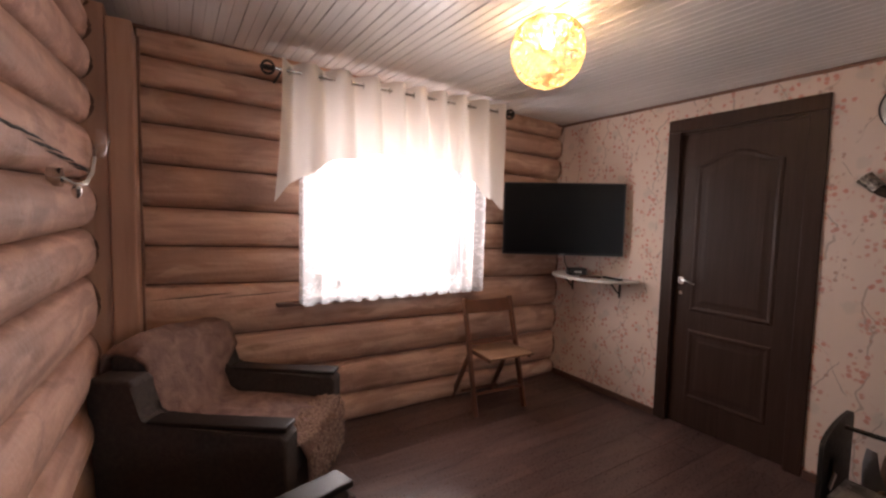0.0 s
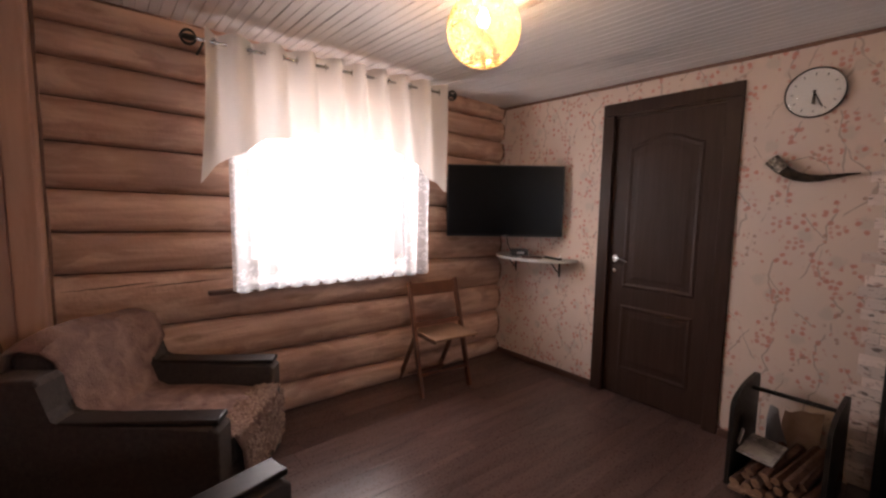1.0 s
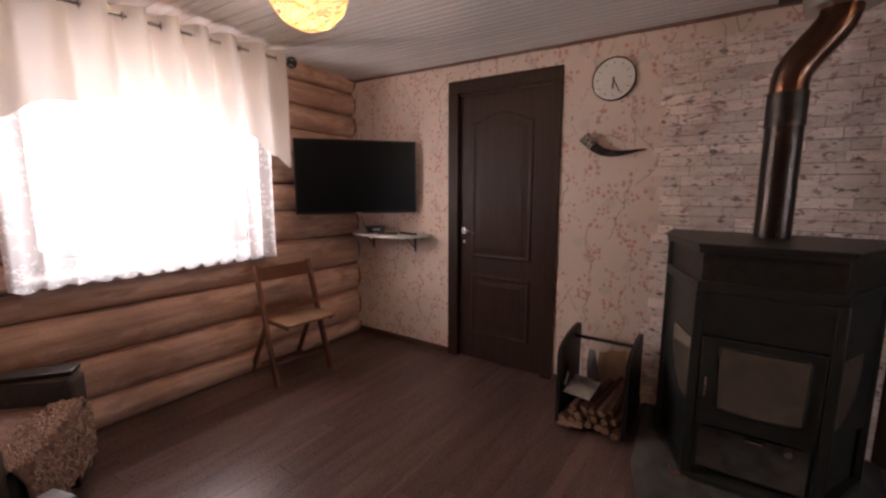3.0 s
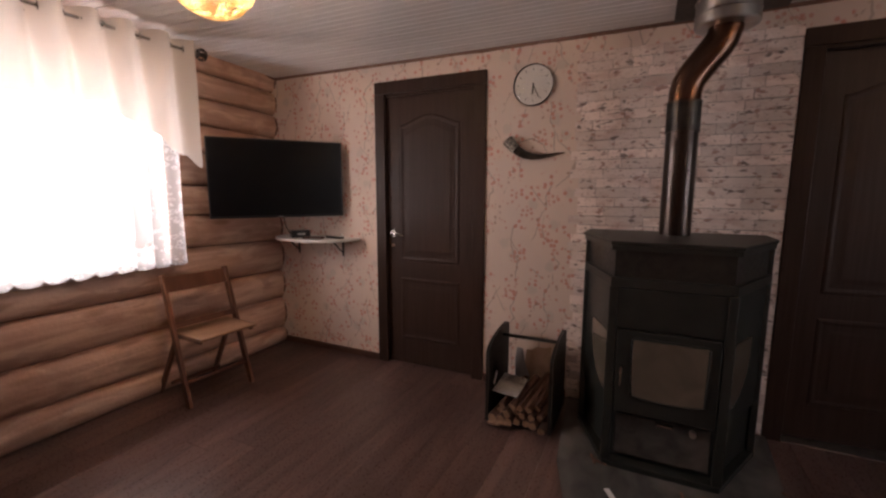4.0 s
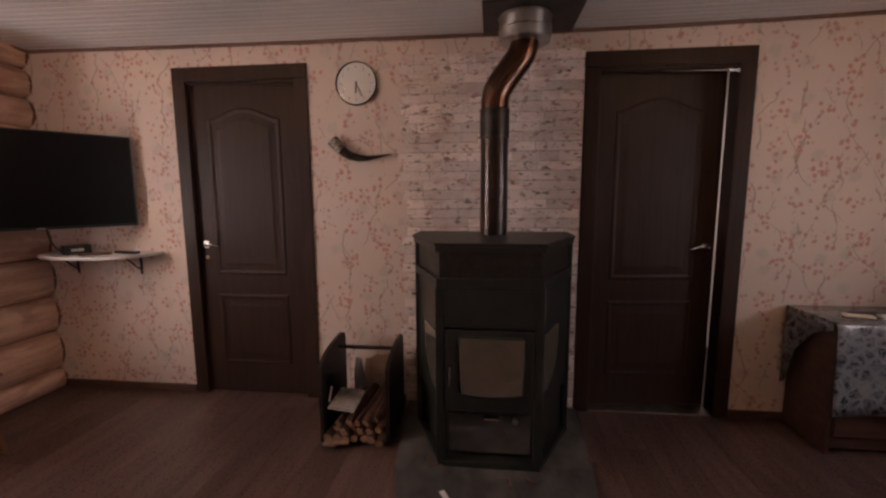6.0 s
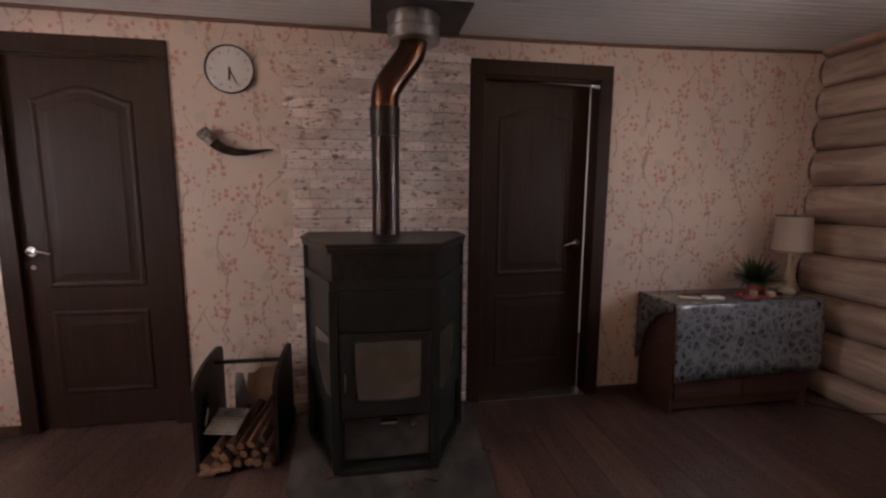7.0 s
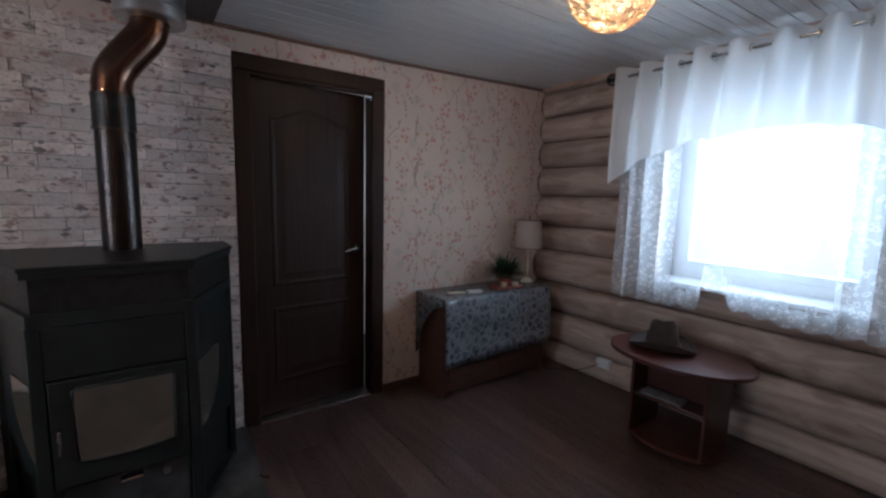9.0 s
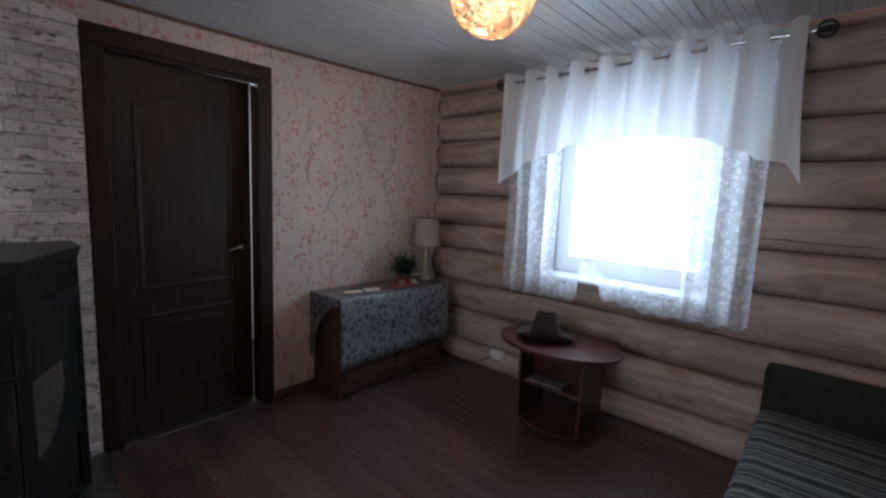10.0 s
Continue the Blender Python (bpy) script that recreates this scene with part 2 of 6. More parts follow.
def cloth_material(name, color, see_through=0.0, lace=False, glow=0.45):
    """Thin fabric: diffuse and translucent; lace is partly open in a flower pattern."""
    m = bpy.data.materials.new(name)
    m.use_nodes = True
    n, l = m.node_tree.nodes, m.node_tree.links
    n.remove(n["Principled BSDF"])
    out = n["Material Output"]
    dif, tra, mix = n.new("ShaderNodeBsdfDiffuse"), n.new("ShaderNodeBsdfTranslucent"), n.new("ShaderNodeMixShader")
    dif.inputs["Color"].default_value = tra.inputs["Color"].default_value = (*color, 1)
    mix.inputs[0].default_value = glow
    l.new(dif.outputs[0], mix.inputs[1])
    l.new(tra.outputs[0], mix.inputs[2])
    geo = n.new("ShaderNodeNewGeometry")
    weave = n.new("ShaderNodeTexNoise")
    weave.inputs["Scale"].default_value = 300
    l.new(geo.outputs["Position"], weave.inputs["Vector"])
    bp = n.new("ShaderNodeBump")
    bp.inputs["Strength"].default_value, bp.inputs["Distance"].default_value = 0.2, 0.002
    l.new(weave.outputs["Fac"], bp.inputs["Height"])
    l.new(bp.outputs[0], dif.inputs["Normal"])
    last = mix.outputs[0]
    if see_through:
        clear, mx = n.new("ShaderNodeBsdfTransparent"), n.new("ShaderNodeMixShader")
        mx.inputs[0].default_value = see_through
        if lace:
            flat = n.new("ShaderNodeMapping")
            flat.inputs["Scale"].default_value = (1, 0.15, 1)
            l.new(geo.outputs["Position"], flat.inputs["Vector"])
            warp = n.new("ShaderNodeTexNoise")
            warp.inputs["Scale"].default_value, warp.inputs["Detail"].default_value = 24, 2
            l.new(flat.outputs[0], warp.inputs["Vector"])
            bend = n.new("ShaderNodeVectorMath")
            bend.operation = "MULTIPLY_ADD"
            bend.inputs[1].default_value = (0.045, 0.045, 0.045)
            l.new(warp.outputs["Color"], bend.inputs[0])
            l.new(flat.outputs[0], bend.inputs[2])
            vo = n.new("ShaderNodeTexVoronoi")
            vo.inputs["Scale"].default_value, vo.inputs["Randomness"].default_value = 30.0, 0.9
            l.new(bend.outputs[0], vo.inputs["Vector"])
            mu = n.new("ShaderNodeMath")
            mu.operation = "MULTIPLY"
            mu.inputs[1].default_value = 19
            l.new(vo.outputs["Distance"], mu.inputs[0])
            wv = n.new("ShaderNodeMath")
            wv.operation = "COSINE"
            l.new(mu.outputs[0], wv.inputs[0])
            fade = n.new("ShaderNodeMapRange")
            fade.inputs["From Min"].default_value, fade.inputs["From Max"].default_value = 0.35, 0.55
            fade.inputs["To Min"].default_value, fade.inputs["To Max"].default_value = 1.0, -0.6
            l.new(vo.outputs["Distance"], fade.inputs["Value"])
            both = n.new("ShaderNodeMath")
            both.operation = "MINIMUM"
            l.new(wv.outputs[0], both.inputs[0])
            l.new(fade.outputs[0], both.inputs[1])
            mr = n.new("ShaderNodeMapRange")
            mr.inputs["From Min"].default_value, mr.inputs["From Max"].default_value = -0.6, 0.8
            mr.inputs["To Min"].default_value, mr.inputs["To Max"].default_value = see_through + 0.08, see_through - 0.16
            l.new(both.outputs[0], mr.inputs["Value"])
            l.new(mr.outputs[0], mx.inputs[0])
        l.new(last, mx.inputs[1])
        l.new(clear.outputs[0], mx.inputs[2])
        last = mx.outputs[0]
    l.new(last, out.inputs["Surface"])
    return m


def glass_material(name, tint=(1, 1, 1), gloss=0.08):
    m = bpy.data.materials.new(name)
    m.use_nodes = True
    n, l = m.node_tree.nodes, m.node_tree.links
    n.remove(n["Principled BSDF"])
    clear, shine, mix = n.new("ShaderNodeBsdfTransparent"), n.new("ShaderNodeBsdfGlossy"), n.new("ShaderNodeMixShader")
    mix.inputs[0].default_value = 0.07
    clear.inputs["Color"].default_value = (*tint, 1)
    shine.inputs["Roughness"].default_value = gloss
    l.new(clear.outputs[0], mix.inputs[1])
    l.new(shine.outputs[0], mix.inputs[2])
    l.new(mix.outputs[0], n["Material Output"].inputs["Surface"])
    return m


def glow_material(name, color, strength):
    m = bpy.data.materials.new(name)
    m.use_nodes = True
    b = m.node_tree.nodes["Principled BSDF"]
    b.inputs["Base Color"].default_value = (*color, 1)
    b.inputs["Emission Color"].default_value, b.inputs["Emission Strength"].default_value = (*color, 1), strength
    return m


# Tones lifted above LOG_Y to make up for weak light on the north wall.
LOG_X = log_material("pine_log_along_x", (1.6, 22, 22), (0.43, 0.240, 0.170), (0.68, 0.425, 0.315), (0.37, 0.205, 0.150))
# South wall copy of the pine, in greyer and darker tones.
LOG_S = log_material("greyer_pine_log", (1.6, 22, 22), (0.31, 0.215, 0.17), (0.50, 0.385, 0.325), (0.27, 0.185, 0.145))
LOG_Y = log_material("pine_log_along_y", (22, 1.6, 22))
POST = material("pine_post", (0.43, 0.24, 0.168), (0.54, 0.325, 0.235), 0.6, 0, (25, 25, 1.6), 6, 0.15, 50, 0.3, (0.36, 0.23, 0.15))
CHINK = material("dark_groove", (0.10, 0.055, 0.035), (0.16, 0.09, 0.06), 0.9, 0, (20, 20, 20), 4, 0.3)
PAPER = wallpaper_material()
PLANK = material("dark_laminate", (0.063, 0.036, 0.031), (0.136, 0.079, 0.069), 0.30, 0, (1.6, 16, 16), 8, 0.05, 90, 0.4, (0.065, 0.036, 0.031), 0.20)
UNDER = material("floor_joint", (0.015, 0.01, 0.008), (0.02, 0.013, 0.01), 0.8)
CEIL = material("white_ceiling_panel", (0.66, 0.64, 0.62), (0.72, 0.70, 0.68), 0.22, 0, (30, 1.0, 30), 3, 0.04, 40, 0.2, (0.6, 0.58, 0.55))
DOOR = material("wenge_door", (0.030, 0.015, 0.011), (0.044, 0.024, 0.018), 0.46, 0, (50, 50, 2.5), 7, 0.06, 120, 0, None, 0, 0, 0.20)
TRIM = material("brown_trim", (0.075, 0.036, 0.026), (0.12, 0.06, 0.042), 0.5, 0, (6, 6, 30), 5, 0.1)
CORD = material("reddish_cord", (0.16, 0.085, 0.06), (0.24, 0.135, 0.10), 0.85, 0, (60, 60, 60), 4, 0.4)


def brick_material():
    """Whitewashed thin brick with reddish smudges."""
    m = material("whitewashed_brick", (0.70, 0.585, 0.535), (0.80, 0.69, 0.635), 0.7, 0, (9, 9, 30), 8, 0.5, 70, 0.35, (0.60, 0.46, 0.40), 0.19)
    n, l = m.node_tree.nodes, m.node_tree.links
    bsdf = n["Principled BSDF"]
    src = bsdf.inputs["Base Color"].links[0].from_socket
    geo = n.new("ShaderNodeNewGeometry")
    for scale, loc, lo, hi, tone in (((1, 5, 12), (3, 8, 1), 0.55, 0.72, (0.55, 0.38, 0.33)), ((1, 18, 34), (0, 0, 0), 0.60, 0.68, (0.38, 0.21, 0.175)), ((1, 16, 36), (5, 2, 3), 0.62, 0.69, (0.14, 0.10, 0.088)), ((1, 40, 70), (1, 7, 9), 0.62, 0.70, (0.42, 0.32, 0.28))):
        mp = n.new("ShaderNodeMapping")
        mp.inputs["Scale"].default_value, mp.inputs["Location"].default_value = scale, loc
        l.new(geo.outputs["Position"], mp.inputs["Vector"])
        noi = n.new("ShaderNodeTexNoise")
        noi.inputs["Scale"].default_value, noi.inputs["Detail"].default_value, noi.inputs["Distortion"].default_value = 1.0, 2, 0.2
        l.new(mp.outputs[0], noi.inputs["Vector"])
        mr = n.new("ShaderNodeMapRange")
        mr.inputs["From Min"].default_value, mr.inputs["From Max"].default_value, mr.inputs["To Max"].default_value = lo, hi, 0.85
        l.new(noi.outputs["Fac"], mr.inputs["Value"])
        mx = n.new("ShaderNodeMix")
        mx.data_type = "RGBA"
        l.new(mr.outputs[0], mx.inputs["Factor"])
        l.new(src, mx.inputs["A"])
        mx.inputs["B"].default_value = (*tone, 1)
        src = mx.outputs["Result"]
    l.new(src, bsdf.inputs["Base Color"])
    return m


BRICK = brick_material()
MORTAR = material("brick_joint", (0.12, 0.085, 0.075), (0.55, 0.47, 0.43), 0.9, 0, (40, 40, 40), 5, 0.4)
STEEL_BLACK = material("black_stove_steel", (0.010, 0.012, 0.011), (0.019, 0.021, 0.019), 0.40, 0.0, (10, 10, 10), 6, 0.06, 160, 0.3, (0.03, 0.028, 0.026))
STOVE_GLASS = material("sooty_stove_glass", (0.085, 0.070, 0.055), (0.14, 0.115, 0.09), 0.12, 0, (5, 5, 5), 5, 0.0, 60, 0.5, (0.05, 0.04, 0.033), 0, 0.6)
PIPE = material("heat_tinted_steel", (0.048, 0.040, 0.037), (0.085, 0.070, 0.064), 0.30, 1.0, (6, 6, 3), 5, 0.05, 200, 0.7, (0.11, 0.065, 0.045))
COPPERY = material("copper_tinted_steel", (0.085, 0.045, 0.030), (0.17, 0.09, 0.058), 0.22, 1.0, (7, 7, 5), 5, 0.05, 200, 0.6, (0.16, 0.10, 0.08))
DAMPER = material("dull_damper_steel", (0.040, 0.038, 0.037), (0.070, 0.066, 0.063), 0.42, 1.0, (6, 6, 20), 5, 0.06, 200)
ZINC = material("galvanised_steel", (0.42, 0.41, 0.40), (0.58, 0.56, 0.54), 0.34, 1.0, (12, 12, 12), 5, 0.06)
CHROME = material("brushed_nickel", (0.58, 0.57, 0.55), (0.68, 0.67, 0.65), 0.18, 1.0, (20, 20, 20))
IRON = material("black_iron", (0.012, 0.011, 0.010), (0.03, 0.026, 0.022), 0.45, 0.3, (30, 30, 30), 4, 0.15)
TV_BLACK = material("tv_bezel", (0.008, 0.008, 0.009), (0.011, 0.011, 0.012), 0.3, 0, (9, 9, 9))
TV_GLASS = material("dark_screen", (0.004, 0.004, 0.005), (0.006, 0.006, 0.007), 0.28, 0, (3, 3, 3), 2, 0, 60, 0, None, 0, 0.0, 0.12)
WHITE = material("white_laminate", (0.62, 0.60, 0.57), (0.70, 0.68, 0.65), 0.4, 0, (9, 9, 9), 4, 0.03, 60, 0.2, (0.52, 0.49, 0.46))
PVC = material("white_window_pvc", (0.76, 0.77, 0.78), (0.80, 0.81, 0.82), 0.3, 0, (7, 7, 7))
CHAIR = material("varnished_beech", (0.105, 0.038, 0.020), (0.185, 0.072, 0.038), 0.36, 0, (14, 14, 5), 7, 0.08, 80, 0.3, (0.15, 0.06, 0.03))
SEAT = material("woven_seat_board", (0.21, 0.105, 0.058), (0.31, 0.17, 0.10), 0.45, 0, (12, 12, 12), 7, 0.15, 120)
UPHOLSTERY = material("dark_brown_upholstery", (0.038, 0.028, 0.024), (0.062, 0.046, 0.040), 0.85, 0, (60, 60, 60), 5, 0.35, 240)
ARM_PAD = material("black_lacquered_armrest", (0.012, 0.009, 0.008), (0.022, 0.016, 0.014), 0.36, 0, (4, 20, 20), 5, 0.03, 60, 0, None, 0, 0, 0.25)
THROW = material("brown_plush_throw", (0.15, 0.078, 0.062), (0.28, 0.165, 0.13), 0.95, 0, (16, 16, 16), 7, 0.9, 150, 0.4, (0.30, 0.19, 0.15))
FRINGE = material("shaggy_throw_edge", (0.22, 0.130, 0.100), (0.50, 0.34, 0.265), 0.95, 0, (60, 60, 30), 5, 0.9, 120)
SOFA_DARK = material("dark_green_sofa_cloth", (0.016, 0.019, 0.014), (0.028, 0.031, 0.024), 0.85, 0, (50, 50, 50), 5, 0.3, 220)
TABLE = material("mahogany_foil", (0.056, 0.017, 0.013), (0.095, 0.030, 0.023), 0.34, 0, (3, 9, 9), 5, 0.02, 90, 0.3, (0.07, 0.02, 0.015))
DRESSER = material("brown_dresser_veneer", (0.055, 0.023, 0.016), (0.095, 0.041, 0.028), 0.42, 0, (14, 3, 30), 6, 0.06)
HAT = material("brown_felt_hat", (0.034, 0.022, 0.018), (0.062, 0.040, 0.032), 0.8, 0, (30, 30, 30), 5, 0.3, 200)
BARK = material("birch_bark", (0.055, 0.024, 0.016), (0.16, 0.075, 0.048), 0.85, 0, (8, 40, 40), 6, 0.8, 60, 0.3, (0.22, 0.13, 0.09), 0.25)
LOG_END = material("cut_firewood", (0.19, 0.10, 0.06), (0.36, 0.215, 0.135), 0.8, 0, (40, 40, 40), 5, 0.4, 120, 0.3, (0.25, 0.14, 0.08), 0.2)
PRINT = material("printed_paper", (0.16, 0.155, 0.155), (0.40, 0.385, 0.37), 0.5, 0, (26, 26, 26), 4)
PRINT_PALE = material("pale_print", (0.30, 0.29, 0.28), (0.44, 0.42, 0.40), 0.5, 0, (30, 30, 30), 4)
# Ash stains, lightened together with the base to stand in for reflections and haze.
HEARTH = material("glossy_hearth_plate", (0.046, 0.044, 0.043), (0.085, 0.081, 0.078), 0.12, 0, (6, 11, 14), 7, 0.03, 80, 0.9, (0.20, 0.185, 0.17))
CLOCK_FACE = material("clock_face", (0.76, 0.74, 0.71), (0.80, 0.78, 0.75), 0.2, 0, (15, 15, 15), 3, 0, 60, 0.1, None, 0, 0.8)
HORN = material("polished_horn", (0.012, 0.010, 0.009), (0.055, 0.040, 0.030), 0.2, 0, (20, 20, 20), 4)
SILVER = material("embossed_silver", (0.07, 0.06, 0.052), (0.45, 0.41, 0.36), 0.35, 1.0, (60, 60, 60), 3, 0.6)
PLANT = material("green_plant", (0.020, 0.050, 0.022), (0.055, 0.115, 0.048), 0.55, 0, (30, 30, 30), 3, 0, 60, 0, None, 0.3)
RED = material("red_ceramic", (0.25, 0.05, 0.03), (0.36, 0.08, 0.05), 0.3, 0, (20, 20, 20))
CLAY = material("pink_clay", (0.36, 0.20, 0.16), (0.48, 0.29, 0.24), 0.6, 0, (25, 25, 25), 4, 0.1)
CREAM = material("cream_ceramic", (0.55, 0.48, 0.36), (0.66, 0.58, 0.46), 0.35, 0, (20, 20, 20))
SHADE = cloth_material("cream_lampshade", (0.56, 0.455, 0.395), 0.0, False, 0.3)
VALANCE = cloth_material("cream_valance", (0.80, 0.74, 0.69), 0.0, False, 0.30)
VALANCE_S = cloth_material("white_valance", (0.84, 0.83, 0.83), 0.0, False, 0.40)
LACE = cloth_material("white_lace", (0.95, 0.96, 0.98), 0.47, True, 0.60)
SHEER = cloth_material("sheer_lace_ground", (0.93, 0.94, 0.96), 0.76, False, 0.70)
STRING = cloth_material("paper_string", (0.95, 0.80, 0.48), 0.0, False, 0.32)
STRING_S = cloth_material("pale_paper_string", (0.80, 0.63, 0.44), 0.0, False, 0.28)
GLASS = glass_material("window_glass")
CLOCK_GLASS = glass_material("clock_glass", (1, 1, 1), 0.07)
CLEAR = glass_material("clear_shade_glass", (0.99, 0.99, 0.99), 0.05)
BULB = glow_material("lit_bulb", (1.0, 0.72, 0.34), 60)
BULB_S = glow_material("lit_bulb_pale", (1.0, 0.80, 0.52), 30)
SKYGLOW = glow_material("bright_sky", (0.93, 0.97, 1.0), 3)
SKYGLOW_S = glow_material("pale_sky", (0.72, 0.93, 1.0), 0.86)


# ---- mesh helpers ----
def part(name, bm, mat, parent=None, label="", smooth=True, m=None):
    """Links a bmesh as one mesh object; under a thing or part if one is given."""
    me = bpy.data.meshes.new(name)
    bmesh.ops.recalc_face_normals(bm, faces=bm.faces)
    bm.to_mesh(me)
    bm.free()
    for mm in (mat if isinstance(mat, (list, tuple)) else [mat]):
        me.materials.append(mm)
    if smooth:
        me.shade_smooth()
        me.set_sharp_from_angle(angle=radians(35))
        plain = me.attributes.get("plain")
        if plain is not None:
            for poly, flag in zip(me.polygons, [d.value for d in plain.data]):
                if flag:
                    poly.use_smooth = False
    ob = new(name, me)
    if m is not None:
        ob.matrix_world = m
    if parent is not None:
        ob.parent = parent
    if label:
        ob["label"] = label
    return ob


def thing(name, label, category, m=None, group="", kind=""):
    ob = new(name)
    if m is not None:
        ob.matrix_world = m
    return tagged(ob, label, category, group, kind)


def box(bm, x0, x1, y0, y1, z0, z1, bevel=0.0, segments=2, m=None):
    mat = Matrix.Translation(((x0 + x1) / 2, (y0 + y1) / 2, (z0 + z1) / 2)) @ Matrix.Diagonal((abs(x1 - x0), abs(y1 - y0), abs(z1 - z0), 1))
    if bevel:
        flag = bm.faces.layers.int.get("plain") or bm.faces.layers.int.new("plain")
    before = len(bm.faces)
    vs = bmesh.ops.create_cube(bm, size=1, matrix=(m @ mat) if m is not None else mat)["verts"]
    if bevel:
        es = list({e for v in vs for e in v.link_edges})
        bmesh.ops.bevel(bm, geom=es, offset=bevel, segments=segments, affect="EDGES", profile=0.5)
        turn = (m.to_3x3().normalized() if m is not None else Matrix.Identity(3))
        bm.faces.ensure_lookup_table()
        for f in list(bm.faces)[before:]:
            f.normal_update()
            if max(abs(f.normal.dot(turn.col[i])) for i in range(3)) > 0.999:
                f[flag] = 1
    return bm


def boxed(*a, **k):
    return box(bmesh.new(), *a, **k)


def tube(bm, pts, r, sides=8, closed=False, caps=True):
    """A swept tube; r is one radius or one for each point."""
    pts = [Vector(p) for p in pts]
    k = len(pts)
    rings, up = [], Vector((0, 0, 1))
    for i, p in enumerate(pts):
        a, b = (pts[i - 1], pts[(i + 1) % k]) if closed else (pts[max(0, i - 1)], pts[min(k - 1, i + 1)])
        d = (b - a).normalized()
        s = d.cross(up)
        if s.length < 0.05:
            s = d.cross(Vector((0, 1, 0)))
        s.normalize()
        u = s.cross(d)
        rad = r[i] if isinstance(r, (list, tuple)) else r
        rings.append([bm.verts.new(p + rad * (math.cos(2 * math.pi * j / sides) * s + math.sin(2 * math.pi * j / sides) * u)) for j in range(sides)])
    for i in range(k if closed else k - 1):
        A, B = rings[i], rings[(i + 1) % k]
        for j in range(sides):
            bm.faces.new((A[j], A[(j + 1) % sides], B[(j + 1) % sides], B[j]))
    if caps and not closed:
        bm.faces.new(rings[0])
        bm.faces.new(rings[-1])
    return bm


def lathe(bm, profile, sides=24, at=(0, 0, 0), squash=1.0):
    """Turns a list of (radius, height) round the z axis."""
    rings = []
    for r, z in profile:
        rings.append([bm.verts.new((at[0] + max(r, 0.0005) * math.cos(2 * math.pi * j / sides), at[1] + squash * max(r, 0.0005) * math.sin(2 * math.pi * j / sides), at[2] + z)) for j in range(sides)])
    for A, B in zip(rings, rings[1:]):
        for j in range(sides):
            bm.faces.new((A[j], A[(j + 1) % sides], B[(j + 1) % sides], B[j]))
    bm.faces.new(rings[0])
    bm.faces.new(rings[-1])
    return bm


def prism(bm, outline, a, b, axis="z", bevel=0.0):
    """Extrudes a 2D outline between a and b along an axis: z (x, y), y (x, z), x (y, z)."""
    def put(p, h):
        return {"z": (p[0], p[1], h), "y": (p[0], h, p[1]), "x": (h, p[0], p[1])}[axis]
    if bevel and bm.faces.layers.int.get("plain") is None:
        bm.faces.layers.int.new("plain")
    lo, hi = [bm.verts.new(put(p, a)) for p in outline], [bm.verts.new(put(p, b)) for p in outline]
    k = len(outline)
    faces = [bm.faces.new(lo), bm.faces.new(hi)]
    for i in range(k):
        faces.append(bm.faces.new((lo[i], lo[(i + 1) % k], hi[(i + 1) % k], hi[i])))
    if bevel:
        flag = bm.faces.layers.int.get("plain") or bm.faces.layers.int.new("plain")
        ahead = Vector({"z": (0, 0, 1), "y": (0, 1, 0), "x": (1, 0, 0)}[axis])
        es = [e for f in faces[:2] for e in f.edges]
        bmesh.ops.bevel(bm, geom=es, offset=bevel, segments=2, affect="EDGES", profile=0.5)
        for f in bm.faces:
            f.normal_update()
            if abs(f.normal.dot(ahead)) > 0.999 or (abs(f.normal.dot(ahead)) < 0.001 and f.calc_area() > 12 * bevel * bevel and k < 14):
                f[flag] = 1
    return bm


def inset(path, d):
    """A closed outline moved inwards by d (counter-clockwise outlines)."""
    out, k = [], len(path)
    for i in range(k):
        a, b, c = Vector(path[i - 1]), Vector(path[i]), Vector(path[(i + 1) % k])
        e, f = (b - a).normalized(), (c - b).normalized()
        n1, n2 = Vector((-e.y, e.x)), Vector((-f.y, f.x))
        s = (n1 + n2)
        s = s / max(0.3, s.length_squared / 2)
        out.append((b.x + d * s.x, b.y + d * s.y))
    return out


# ---- large structure ----
def walls_with_hole(name, along, a0, a1, lo, hi, z1, hole, mat, label):
    """A plain wall slab with openings, each (start, end, bottom, top), along x or y."""
    bm = bmesh.new()
    cuts = sorted(hole)
    pieces, at = [], a0
    for h0, h1, hz0, hz1 in cuts:
        pieces.append((at, h0, 0, z1))
        if hz0 > 0:
            pieces.append((h0, h1, 0, hz0))
        pieces.append((h0, h1, hz1, z1))
        at = h1
    pieces.append((at, a1, 0, z1))
    for p0, p1, q0, q1 in pieces:
        if along == "x":
            box(bm, p0, p1, lo, hi, q0, q1)
        else:
            box(bm, lo, hi, p0, p1, q0, q1)
    bmesh.ops.remove_doubles(bm, verts=bm.verts, dist=0.0005)
    return tagged(part(name, bm, mat, smooth=False), label, "wall", kind="structure")


D1, D2 = (1.322, 2.152), (-1.165, -0.313)      # rough openings of the two doors
wall_east = walls_with_hole("wall_east", "y", YS - 0.25, YN + 0.25, XE, XE + 0.12, ZT,
                            [(D1[0], D1[1], 0, 2.065), (D2[0], D2[1], 0, 2.065)], PAPER, "cream wallpapered wall printed with coral blossom twigs")
wall_north = walls_with_hole("wall_north", "x", XW - 0.2, XE - 0.001, YN, YN + 0.25, ZT, [WIN_N], CHINK, "pine log wall with a curtained window")
wall_south = walls_with_hole("wall_south", "x", XW - 0.2, XE - 0.001, YS - 0.25, YS, ZT, [WIN_S], CHINK, "pine log wall with a lace-curtained window")
